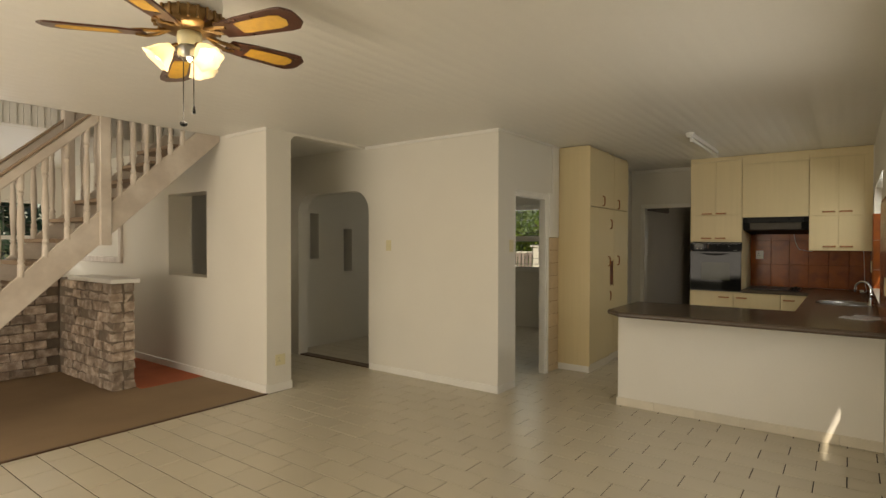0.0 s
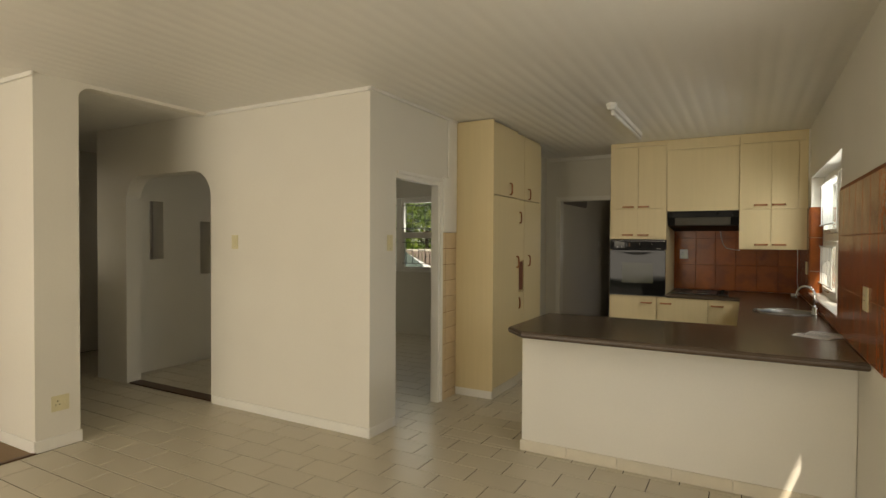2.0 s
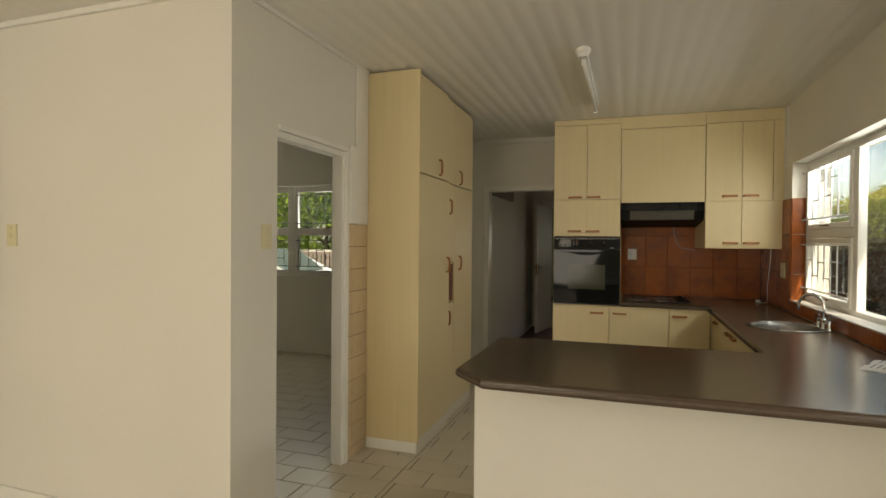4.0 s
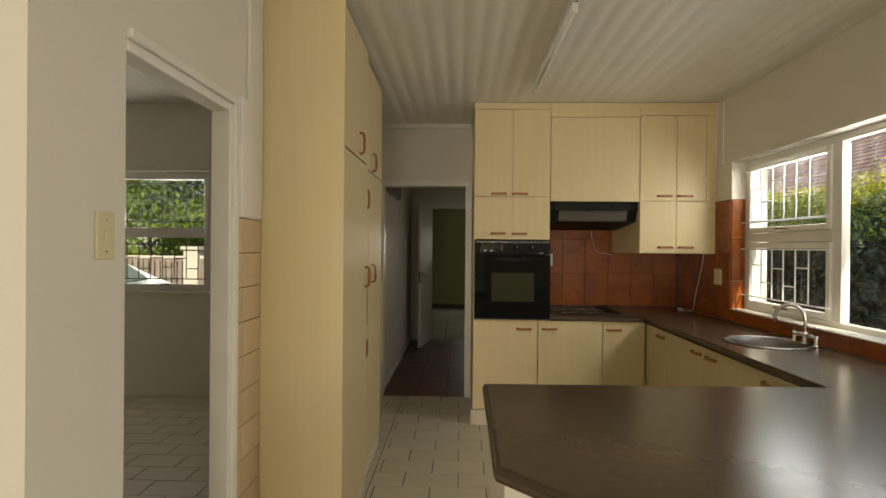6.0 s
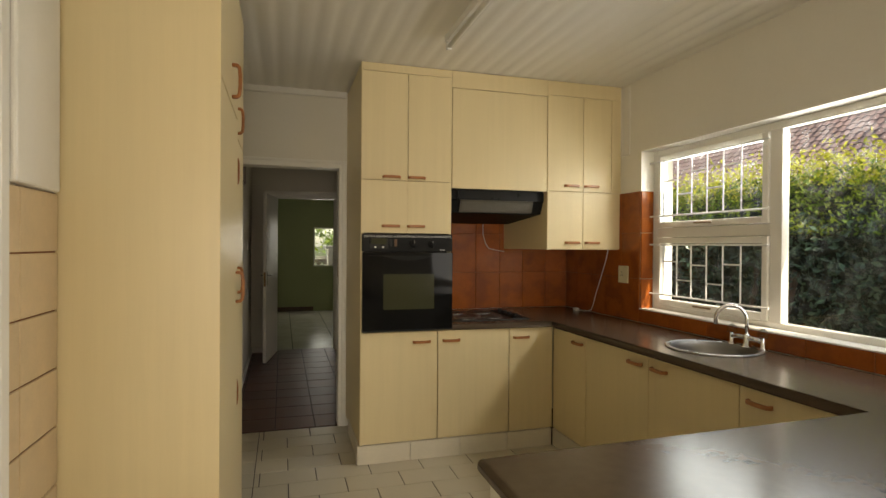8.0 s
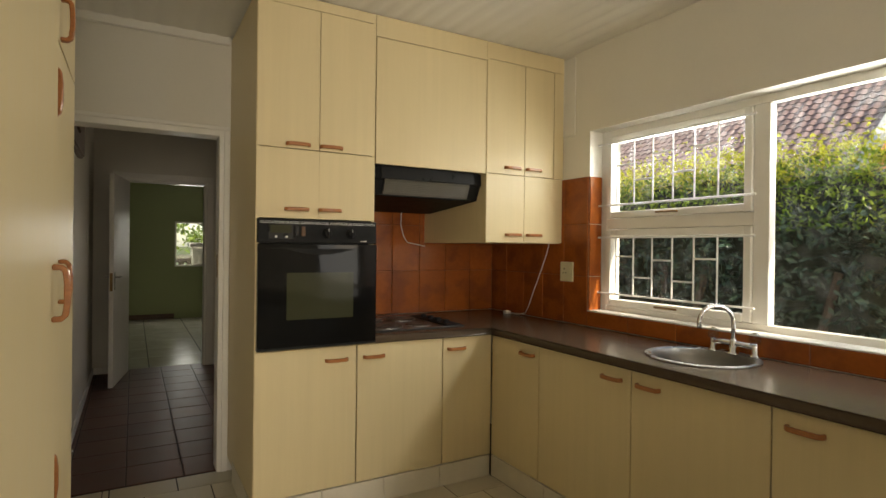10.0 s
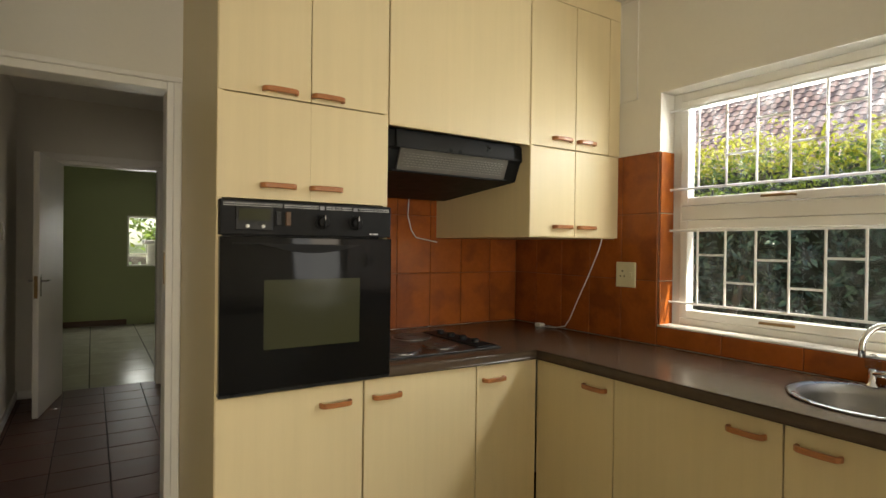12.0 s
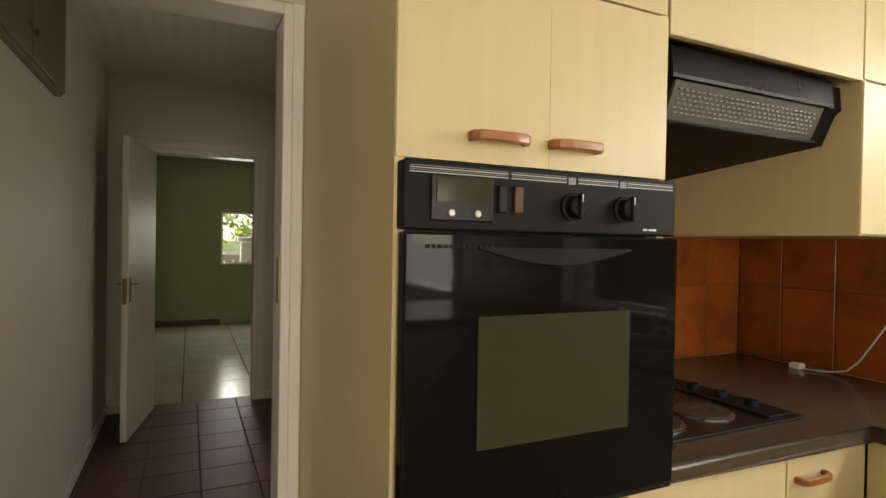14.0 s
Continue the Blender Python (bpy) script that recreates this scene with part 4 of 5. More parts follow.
plate("light_switch", (-3.95, YA, 1.455), 0, "ivory light switch on the white wall", 0.075, 0.12, M_IVORY, "rocker")
plate("light_switch", (XP, 5.253, 1.457), 90, "ivory light switch beside the bedroom doorway", 0.072, 0.125, M_IVORY, "rocker")
plate("wall_socket", (-4.3, 3.775, 0.315), 90, "ivory wall socket low on the pillar", 0.115, 0.11, M_IVORY, "socket")
plate("wall_socket", (-0.735, YB - 0.0115, 1.325), 0, "white switched socket on the terracotta tiles", 0.09, 0.115, M_WHITE, "socket")
plate("wall_socket", (XW - 0.0115, 8.205, 1.222), -90, "ivory wall socket on the terracotta tiles", 0.115, 0.125, M_IVORY, "socket")
plate("wall_socket", (XW - 0.0115, 5.12, 1.20), -90, "ivory wall socket on the dark tiles", 0.115, 0.12, M_IVORY, "socket")

# ---- tube light ----
tl = thing("tube_light", (-1.045, 7.05, CEIL), "bare fluorescent tube fitting on the ceiling", "lamp")
part("batten", boxes((-0.022, 0.022, -0.66, 0.66, -0.038, 0.004), bevel=0.004), M_WHITE, tl)
part("tube", tube([(0, -0.63, -0.062), (0, 0.63, -0.062)], 0.014, 12), M_WHITE, tl, smooth=True)
for y in (-0.645, 0.645):
    part("lampholder", boxes((-0.014, 0.014, y - 0.012, y + 0.012, -0.085, -0.03), bevel=0.004, seg=2), M_WHITE, tl)
sk = thing("ceiling_socket", (-1.045, 6.34, CEIL), "white ceiling socket beside the tube light", "socket")
part("body", lathe([(0.045, 0.004), (0.045, -0.02), (0.036, -0.034), (0.030, -0.05), (0.0, -0.052)], 8), M_WHITE, sk)
for dx, dy in ((-0.016, -0.01), (0.016, -0.01), (0, 0.014)):
    part("hole", lathe([(0.005, -0.0515), (0.005, -0.0525)], 8, at=(dx, dy, 0)), M_BLACKMAT, sk)

# ---- cables, booklet ----
hood_cable = part("hood_cable", tube([(-0.33, 8.99, 1.66), (-0.335, 9.02, 1.60), (-0.325, 9.045, 1.52), (-0.30, 9.048, 1.44), (-0.27, 9.048, 1.40), (-0.13, 9.048, 1.375)], 0.003, 6), M_WHITE, smooth=True)
tagged(hood_cable, "white flex hanging from the cooker hood", "cable")
cable = thing("power_cable", (0.386, 8.749, 0.895), "white power cable with a loose plug on the worktop", "cable")
part("flex", tube([(0.390, 8.30, 1.40), (0.395, 8.33, 1.33), (0.400, 8.40, 1.20), (0.405, 8.48, 1.06), (0.420, 8.545, 0.96), (0.430, 8.59, 0.915), (0.415, 8.65, 0.9), (0.375, 8.72, 0.902)], 0.0028, 6), M_WHITE, cable, smooth=True)
part("plug", boxes((0.365, 0.405, 8.72, 8.765, 0.895, 0.918), bevel=0.006, seg=2), M_WHITE, cable)
under(cable)
book = thing("booklet", (0.36, 5.86, 0.896), "open printed booklet lying on the worktop", "booklet")
book.rotation_euler = (0, 0, radians(58))
for s in (-1, 1):
    pg = part("page", prism([(0, 0.0), (0.075 * s, 0.010), (0.148 * s, 0.002), (0.148 * s, 0.0), (0.07 * s, 0.0)] if s > 0 else [(0, 0.0), (-0.07, 0.0), (-0.148, 0.0), (-0.148, 0.002), (-0.075, 0.010)], -0.105, 0.105, "y"), M_PAPER, book)
    part("print", boxes(*[(0.02 * s if s > 0 else -0.12, 0.12 if s > 0 else -0.02, -0.085 + 0.022 * i, -0.078 + 0.022 * i, 0.0095, 0.0102) for i in range(8)]), M_INK, pg)

# ---- living room ----
# staircase
SL = 0.937


def s_bot(y):
    return 0.81 + SL * (y - 1.75)


def s_top(y):
    return s_bot(y) + 0.30


stairs = thing("staircase", (-5.5, 1.2, 0), "limewashed pine staircase with turned balusters along the wall", "staircase")
for x0, x1 in ((-5.145, -5.105), (-5.97, -5.93)):
    part("stringer", prism([(0.565, 0.0), (0.886, 0.0), (3.615, s_bot(3.615)), (3.615, 2.70), (3.447, 2.70)], x0, x1, "x", bevel=0.006), M_STAIR, stairs)
for i in range(13):
    y, z = 0.70 + 0.2028 * i, 0.19 * (i + 1)
    part("tread", boxes((-5.93, -5.145, y, y + 0.25, z - 0.036, z), bevel=0.006, seg=2), M_TREAD, stairs)
bal_profile = [(r * 1.25, z) for r, z in [(0.021, 0.0), (0.021, 0.10), (0.015, 0.115), (0.021, 0.135), (0.014, 0.16), (0.018, 0.30), (0.022, 0.42), (0.018, 0.55), (0.013, 0.66), (0.020, 0.685), (0.014, 0.705), (0.021, 0.725), (0.021, 0.84)]]
bal_mesh = None
for x in (-5.125, -5.95):
    for y in (1.12, 1.27, 1.42, 1.57, 1.725, 1.88, 2.05, 2.21, 2.36, 2.63, 2.75, 2.87, 2.985, 3.10, 3.22):
        if bal_mesh is None:
            ob = part("baluster", lathe(bal_profile, 10), M_STAIR, stairs)
            bal_mesh = ob.data
        else:
            ob = new("baluster", bal_mesh)
            ob.parent = stairs
        ob.location = (x, y, s_top(y) - 0.03)
    part("newel", boxes((x - 0.046, x + 0.046, 2.452, 2.544, 1.46, 2.86), bevel=0.006), M_STAIR, stairs)
    for a, b in ((0.75, 2.452), (2.544, 3.5)):
        part("handrail", prism([(a, s_top(a) + 0.79), (b, s_top(b) + 0.79), (b, s_top(b) + 0.90), (a, s_top(a) + 0.90)], x - 0.03, x + 0.03, "x", bevel=0.012), M_STAIR, stairs)
        part("rail_cap", prism([(a, s_top(a) + 0.90), (b, s_top(b) + 0.90), (b, s_top(b) + 0.925), (a, s_top(a) + 0.925)], x - 0.042, x + 0.042, "x", bevel=0.006), M_TREAD, stairs)
    part("newel", boxes((x - 0.046, x + 0.046, 0.60, 0.70, 0.0, 1.15), bevel=0.006), M_STAIR, stairs)
under(stairs)

# shallow frame on the wall under the stair
recess = thing("wall_panel", (-8.0, YP, 1.2), "shallow framed panel on the wall under the stair", "panel")
part("board", boxes((-8.9, -7.50, YP - 0.012, YP, 1.29, 2.1)), M_WALL, recess)
part("frame", boxes((-8.95, -7.42, YP - 0.035, YP, 1.21, 1.29), (-7.50, -7.42, YP - 0.035, YP, 1.29, 2.1), bevel=0.006), M_STAIR, recess)
under(recess)

# brick hearth
rng = random.Random(4)
hearth = thing("brick_hearth", (-6.2, 2.8, 0), "limewashed brick hearth wall with a white capping", "fireplace")
part("mortar", boxes((-6.95, -5.565, 2.742, 2.935, 0, 1.075), (-7.15, -6.952, 1.0, 2.935, 0, 1.075)), M_MORTAR, hearth)


def brick_mesh(length, depth, seed):
    """A rough brick, centred, with uneven corners."""
    bm = boxes((-length / 2, length / 2, -depth / 2, depth / 2, -0.0425, 0.0425), bevel=0.008)
    r = random.Random(seed)
    for v in bm.verts:
        v.co += Vector([r.uniform(-0.009, 0.009) for _ in range(3)])
    me = bpy.data.meshes.new("brick")
    bmesh.ops.recalc_face_normals(bm, faces=bm.faces)
    bm.to_mesh(me)
    bm.free()
    me.materials.append(M_BRICK)
    return me


LONG = [brick_mesh(0.215, 0.10, k) for k in range(5)]
HALF = [brick_mesh(0.105, 0.10, 10 + k) for k in range(4)]


def lay(me, at, turn):
    ob = new("brick", me)
    ob.parent = hearth
    ob.matrix_local = Matrix.Translation(at) @ pose(0, 0, 0, rng.uniform(-2, 2), rng.uniform(-2, 2), turn + rng.choice((0, 180)) + rng.uniform(-1.5, 1.5))


for c in range(11):
    z = 0.048 + 0.098 * c
    # the long face towards the room, the end, and the inner corner
    x = -5.555
    first = c % 2 == 0
    for k in range(8):
        length = 0.105 if (k == 0 and not first) else 0.215
        if x - length < -6.96:
            break
        lay((HALF if length < 0.2 else LONG)[rng.randrange(4)], (x - length / 2 + 0.004, 2.782 + rng.uniform(-0.014, 0.008), z), 0)
        x -= length + 0.012
    if first:
        lay(HALF[rng.randrange(4)], (-5.61, 2.895, z), 0)
    else:
        lay(HALF[rng.randrange(4)], (-5.612, 2.895, z), 0)
    y = 2.72 if first else 2.61
    while y > 1.1:
        lay(LONG[rng.randrange(5)], (-6.985 + rng.uniform(-0.008, 0.014), y - 0.1075, z), 90)
        y -= 0.227
cap = part("capping", boxes((-6.6, -5.50, 2.70, 2.975, 1.078, 1.122), bevel=0.008, seg=2), M_TRIM, hearth, "white capping slab")
under(hearth)

# ceiling fan with lamps
FANC, FANZ, FANR, FANA = (-1.846, 1.536), 2.315, 0.521, 15.0
fan = thing("ceiling_fan", (FANC[0], FANC[1], CEIL), "five-bladed dark wood ceiling fan with lit glass shades", "ceiling fan")
bz = FANZ - CEIL
part("canopy", lathe([(0.11, 0.004), (0.115, -0.03), (0.125, bz + 0.13), (0.12, bz + 0.09), (0.05, bz + 0.085)], 28), M_TRIM, fan, "cream motor housing", smooth=True)
part("motor", lathe([(0.06, bz + 0.085), (0.125, bz + 0.08), (0.13, bz + 0.05), (0.10, bz + 0.02), (0.05, bz + 0.012)], 28), M_BRASS, fan, "bronze motor underside", smooth=True)
part("switch_housing", lathe([(0.044, bz + 0.014), (0.047, bz - 0.01), (0.043, bz - 0.04), (0.03, bz - 0.048)], 24), M_IVORY, fan, "cream switch housing", smooth=True)
part("rib_band", boxes(*[(0.1, 0.133, -0.006, 0.006, bz + 0.03, bz + 0.08)]), M_FANWOOD, fan)
for k in range(24):
    rb = part("rib", boxes((0.118, 0.135, -0.005, 0.005, bz + 0.035, bz + 0.082), bevel=0.002), M_BRASS, fan)
    rb.rotation_euler = (0, 0, 2 * math.pi * k / 24)
SAG = (0, -2, 5.5, 0, 0)  # blades have sagged unevenly
for k in range(5):
    a = radians(FANA + 72 * k)
    arm = part("blade_arm", tube([(0.07, 0, bz + 0.02), (0.12, 0.02, bz + 0.005), (0.16, 0.03, bz), (0.20, 0.02, bz)], 0.008, 6), M_BRASS, fan)
    arm.rotation_euler = (0, 0, a)
    part("scroll", tube([(0.07, 0, bz + 0.02), (0.12, -0.02, bz + 0.005), (0.16, -0.03, bz), (0.20, -0.02, bz)], 0.008, 6), M_BRASS, arm)
    R = FANR
    out = [(0.16, -0.045), (0.26, -0.058), (R - 0.07, -0.070), (R - 0.036, -0.066), (R - 0.014, -0.046), (R - 0.003, -0.036), (R, -0.02), (R, 0.02), (R - 0.003, 0.036), (R - 0.014, 0.046), (R - 0.036, 0.066), (R - 0.07, 0.070), (0.26, 0.058), (0.16, 0.045)]
    blade = part("blade", prism(out, -0.004, 0.004, "z", bevel=0.0015, seg=1), M_FANWOOD, fan)
    blade.matrix_local = pose(0, 0, bz, 0, 0, math.degrees(a)) @ pose(0, 0, 0, -11, SAG[k], 0)
    inset = [(0.25, -0.030), (0.27, -0.034), (R - 0.10, -0.040), (R - 0.065, -0.030), (R - 0.052, 0.0), (R - 0.065, 0.030), (R - 0.10, 0.040), (0.27, 0.034), (0.25, 0.030), (0.262, 0.0)]
    part("cane_inset", prism(inset, -0.0055, 0.0055, "z"), M_CANE, blade, "yellow cane inset")
part("light_hub", lathe([(0.03, bz - 0.03), (0.048, bz - 0.05), (0.045, bz - 0.08), (0.02, bz - 0.10), (0.0, bz - 0.105)], 20), M_STEEL, fan, smooth=True)
for k in range(3):
    a = radians(FANA - 9 + 120 * k)
    m = Matrix.Rotation(a, 4, "Z")
    stem = part("lamp_arm", tube([(0.03, 0, bz - 0.045), (0.05, 0, bz - 0.04), (0.066, 0, bz - 0.05)], 0.008, 6), M_BRASS, fan)
    stem.matrix_local = m
    prof = [(0.018, 0.0), (0.024, 0.012), (0.040, 0.035), (0.050, 0.06), (0.056, 0.085), (0.066, 0.10)]
    bm = bmesh.new()
    rings = []
    seg = 24
    for r, h in prof:
        rings.append([bm.verts.new(((r + (0.006 * math.cos(6 * 2 * math.pi * i / seg) if h > 0.08 else 0)) * math.cos(2 * math.pi * i / seg), (r + (0.006 * math.cos(6 * 2 * math.pi * i / seg) if h > 0.08 else 0)) * math.sin(2 * math.pi * i / seg), -h)) for i in range(seg)])
    for p, q in zip(rings, rings[1:]):
        for i in range(seg):
            bm.faces.new((p[i], p[(i + 1) % seg], q[(i + 1) % seg], q[i]))
    bmesh.ops.solidify(bm, geom=list(bm.faces), thickness=0.002)
    shade = part("glass_shade", bm, M_SHADEGLASS, stem, "lit frosted tulip shade", smooth=True)
    shade.matrix_local = Matrix.Translation((0.066, 0, bz - 0.05)) @ pose(0, 0, 0, 0, -42, 0) @ Matrix.Diagonal((0.84, 0.84, 0.84, 1))
    part("bulb", lathe([(0.012, -0.01), (0.015, -0.03), (0.027, -0.06), (0.024, -0.08), (0.0, -0.09)], 16), M_BULB, shade, smooth=True)
for dx, dy, zl in ((-0.03, -0.01, 1.97), (0.03, 0.0, 2.015)):
    ch = part("pull_chain", tube([(dx, dy, bz - 0.09), (dx, dy, zl - CEIL)], 0.0022, 5), M_BLACKMAT, fan)
    part("pull_knob", lathe([(0.0, 0.012), (0.013, 0.006), (0.015, 0.0), (0.012, -0.008), (0.0, -0.012)] if dx < 0 else [(0.003, 0.02), (0.006, 0.0), (0.006, -0.012), (0.0, -0.014)], 14, at=(dx, dy, zl - CEIL)), M_BLACKMAT, ch)
fl = bpy.data.lights.new("fan_lamps", "POINT")
fl.energy, fl.color, fl.shadow_soft_size = 9, (1.0, 0.9, 0.74), 0.09
flo = new("fan_lamps", fl)
flo.location = (FANC[0], FANC[1], FANZ - 0.30)

# ---- hall and green room ----
hd = thing("hall_door", (-2.02, 12.25, 0), "white painted hall door standing open", "door")
hd.rotation_euler = (0, 0, radians(-99.5))
part("leaf", boxes((0, 0.74, -0.02, 0.02, 0.012, 2.03), bevel=0.003), M_DOOR, hd)
for s in (-1, 1):
    lk = part("lock_plate", boxes((0.675, 0.710, 0.02 * s - 0.002, 0.02 * s + 0.002, 0.93, 1.10), bevel=0.001), M_STEEL, hd)
    part("lever", tube([(0.692, 0.02 * s, 1.05), (0.692, 0.055 * s, 1.05), (0.60, 0.058 * s, 1.05)], 0.008, 8), M_STEEL, lk)
part("lock_edge", boxes((0.74, 0.742, -0.012, 0.012, 0.92, 1.09)), M_BRASS, hd)
# dark block of unknown use; its door panels and knobs are added
bx = thing("wall_cupboard", (-2.33, 9.9, 2.0), "shallow dark brown block with two added door panels high on the hall wall", "cupboard")
part("body", boxes((-2.33, -2.30, 9.25, 10.44, 2.0, CEIL - 0.02), bevel=0.003), M_DULLBROWN, bx)
for y0, y1 in ((9.265, 9.845), (9.855, 10.425)):
    md = part("door", boxes((-2.30, -2.286, y0, y1, 2.012, CEIL - 0.035), bevel=0.002), M_DULLBROWN, bx)
    ky = y1 - 0.04 if y0 < 9.5 else y0 + 0.04
    part("knob", boxes((-2.286, -2.272, ky - 0.012, ky + 0.012, 2.10, 2.124), bevel=0.004), M_DULLBROWN, md)
under(bx)
plate("light_switch", (-2.33, 11.4, 1.42), 90, "white light switch on the hall wall", 0.075, 0.12, M_WHITE, "rocker")
wg = window_frame("window_2", "small white window in the green wall")
part("window_frame", boxes((-1.30, -1.27, 16.78, 16.83, 0.955, 1.79), (-0.33, -0.3, 16.78, 16.83, 0.955, 1.79), (-1.27, -0.33, 16.78, 16.83, 0.955, 0.985), (-1.27, -0.33, 16.78, 16.83, 1.76, 1.79)), M_TRIM, wg)
pn = part("pane", boxes((-1.27, -0.33, 16.80, 16.803, 0.985, 1.76)), M_GLASS, wg)
pn.visible_shadow = False

# ---- bedroom window ----
wb = window_frame("window_3", "white painted bedroom window with burglar bars")
for x0, x1 in ((-4.86, -3.97), (-5.80, -4.91)):
    part("window_frame", boxes((x0, x0 + 0.05, 8.985, 9.035, 1.0, 2.13), (x1 - 0.05, x1, 8.985, 9.035, 1.0, 2.13), (x0 + 0.05, x1 - 0.05, 8.985, 9.035, 2.06, 2.13), (x0 + 0.05, x1 - 0.05, 8.985, 9.035, 1.0, 1.055), (x0 + 0.05, x1 - 0.05, 8.985, 9.035, 1.505, 1.60), bevel=0.003), M_TRIM, wb)
    for z0, z1 in ((1.055, 1.505), (1.60, 2.06)):
        pn = part("pane", boxes((x0 + 0.05, x1 - 0.05, 9.005, 9.008, z0, z1)), M_GLASS, wb)
        pn.visible_shadow = False
        part("latch", tube([(x0 + 0.42, 8.98, z0 - 0.005), (x0 + 0.43, 8.965, z0), (x0 + 0.53, 8.963, z0 + 0.004)], 0.006), M_BRASS, wb)
    bb = thing("burglar_bars", ((x0 + x1) / 2, 8.97, 1.1), "dark iron burglar bars across the bedroom window", "burglar bars", "burglar bars")
    ups = [x0 + 0.10 + 0.115 * i for i in range(7)]
    bar_grid(bb, x0 + 0.03, x1 - 0.03, ups, 1.11, 1.44, [0.62, 0.3, 0.62, 0.34, 0.6, 0.3], 8.975, M_DARKBAR, 0.0045, "y")
    bar_grid(bb, x0 + 0.03, x1 - 0.03, ups, 1.66, 2.02, [0.62, 0.3, 0.62, 0.34, 0.6, 0.3], 8.975, M_DARKBAR, 0.0045, "y")
    under(bb)
structure(part("trim_mullion", boxes((-4.91, -4.86, 8.98, 9.04, 1.0, 2.13)), M_TRIM), "white window post")
structure(part("trim_sill", boxes((-5.82, -3.94, 8.925, 8.985, 0.975, 1.0), bevel=0.004), M_TRIM), "white window sill")
structure(part("trim_pelmet", boxes((-5.82, -3.94, 8.935, 8.95, 2.135, 2.15), bevel=0.003), M_TRIM), "white curtain rail over the window")

ws = window_frame("window_4", "white painted window with burglar bars at the stair end")
part("window_frame", boxes((-9.62, -9.57, 2.4, 2.45, 1.0, 2.1), (-9.62, -9.57, 3.45, 3.5, 1.0, 2.1), (-9.62, -9.57, 2.45, 3.45, 1.52, 1.58), (-9.62, -9.57, 2.45, 3.45, 1.0, 1.04), (-9.62, -9.57, 2.45, 3.45, 2.06, 2.1)), M_TRIM, ws)
bb = thing("burglar_bars", (-9.55, 2.95, 1.1), "dark iron burglar bars across the stair window", "burglar bars", "burglar bars")
bar_grid(bb, 2.42, 3.48, [2.5 + 0.13 * i for i in range(8)], 1.10, 1.45, [0.6, 0.3], -9.55, M_DARKBAR, 0.006)
bar_grid(bb, 2.42, 3.48, [2.5 + 0.13 * i for i in range(8)], 1.63, 2.0, [0.6, 0.3], -9.55, M_DARKBAR, 0.006)
under(bb)

# ---- outside ----
ground = structure(part("ground", boxes((-400, 400, -400, 400, -0.6, -0.15)), M_GRASS), "dry grass round the house")
structure(part("pavement", boxes((0.74, 2.7, -4, 18, -0.15, -0.10)), M_PAVE), "pale paving between house and hedge")


def leaves(name, count, place, size, material, parent, seed, spread=1.0):
    """Many small pointed leaves in one mesh; place(r) gives a spot and a leaning direction."""
    r = random.Random(seed)
    verts, faces = [], []
    for _ in range(count):
        p, lean = place(r)
        s = size * r.uniform(0.6, 1.35)
        d = (Vector((r.gauss(0, 1), r.gauss(0, 1), r.gauss(0, 1))) * spread + Vector(lean)).normalized()
        u = d.orthogonal().normalized()
        u.rotate(Matrix.Rotation(r.uniform(0, 6.28), 3, d))
        v = d.cross(u)
        p = Vector(p)
        k = len(verts)
        verts += [p - u * s, p + v * s * 0.45 + d * s * 0.12, p + u * s, p - v * s * 0.45 + d * s * 0.12]
        faces.append((k, k + 1, k + 2, k + 3))
    me = bpy.data.meshes.new(name)
    me.from_pydata([tuple(q) for q in verts], [], faces)
    me.materials.append(material)
    ob = new(name, me)
    if parent is not None:
        ob.parent = parent
    return ob


def front(r, z0, z1, depth=0.28):
    y = r.uniform(3.5, 17)
    z = r.uniform(z0, z1)
    x = 2.95 + 0.16 * noise.noise((y * 1.3, z * 1.3, 0)) + r.uniform(-0.12, depth) + 0.75 * max(0.0, z - 1.65)
    return (x, y, z)


def ragged(y):
    return 2.24 + 0.16 * noise.noise((y * 0.9, 3.1, 0)) + 0.09 * noise.noise((y * 3.1, 7.7, 0))


hedge = thing("hedge", (3.3, 10, -0.15), "tall garden hedge with ivy below and sunlit-coloured leaves on top", "hedge")
# solid near-black core: the shade deep in the hedge is put into its colour
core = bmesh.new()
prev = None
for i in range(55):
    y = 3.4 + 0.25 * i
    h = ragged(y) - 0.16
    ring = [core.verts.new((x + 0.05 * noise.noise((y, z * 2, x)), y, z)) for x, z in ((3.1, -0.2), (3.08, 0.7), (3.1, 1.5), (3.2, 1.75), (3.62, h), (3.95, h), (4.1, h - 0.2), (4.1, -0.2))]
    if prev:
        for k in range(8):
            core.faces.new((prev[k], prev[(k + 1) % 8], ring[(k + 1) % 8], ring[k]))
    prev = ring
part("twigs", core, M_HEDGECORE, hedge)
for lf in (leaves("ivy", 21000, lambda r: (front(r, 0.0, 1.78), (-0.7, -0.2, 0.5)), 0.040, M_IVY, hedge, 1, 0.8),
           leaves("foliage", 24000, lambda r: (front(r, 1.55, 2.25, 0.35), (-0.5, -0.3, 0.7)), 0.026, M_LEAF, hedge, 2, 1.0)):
    tagged(lf, kind="stuff")


def crown_spot(r):
    y = r.uniform(3.5, 17)
    x = r.uniform(3.25, 4.1)
    return ((x, y, ragged(y) + r.uniform(-0.25, 0.12) + (r.random() ** 6) * 0.22), (0, -0.3, 0.9))


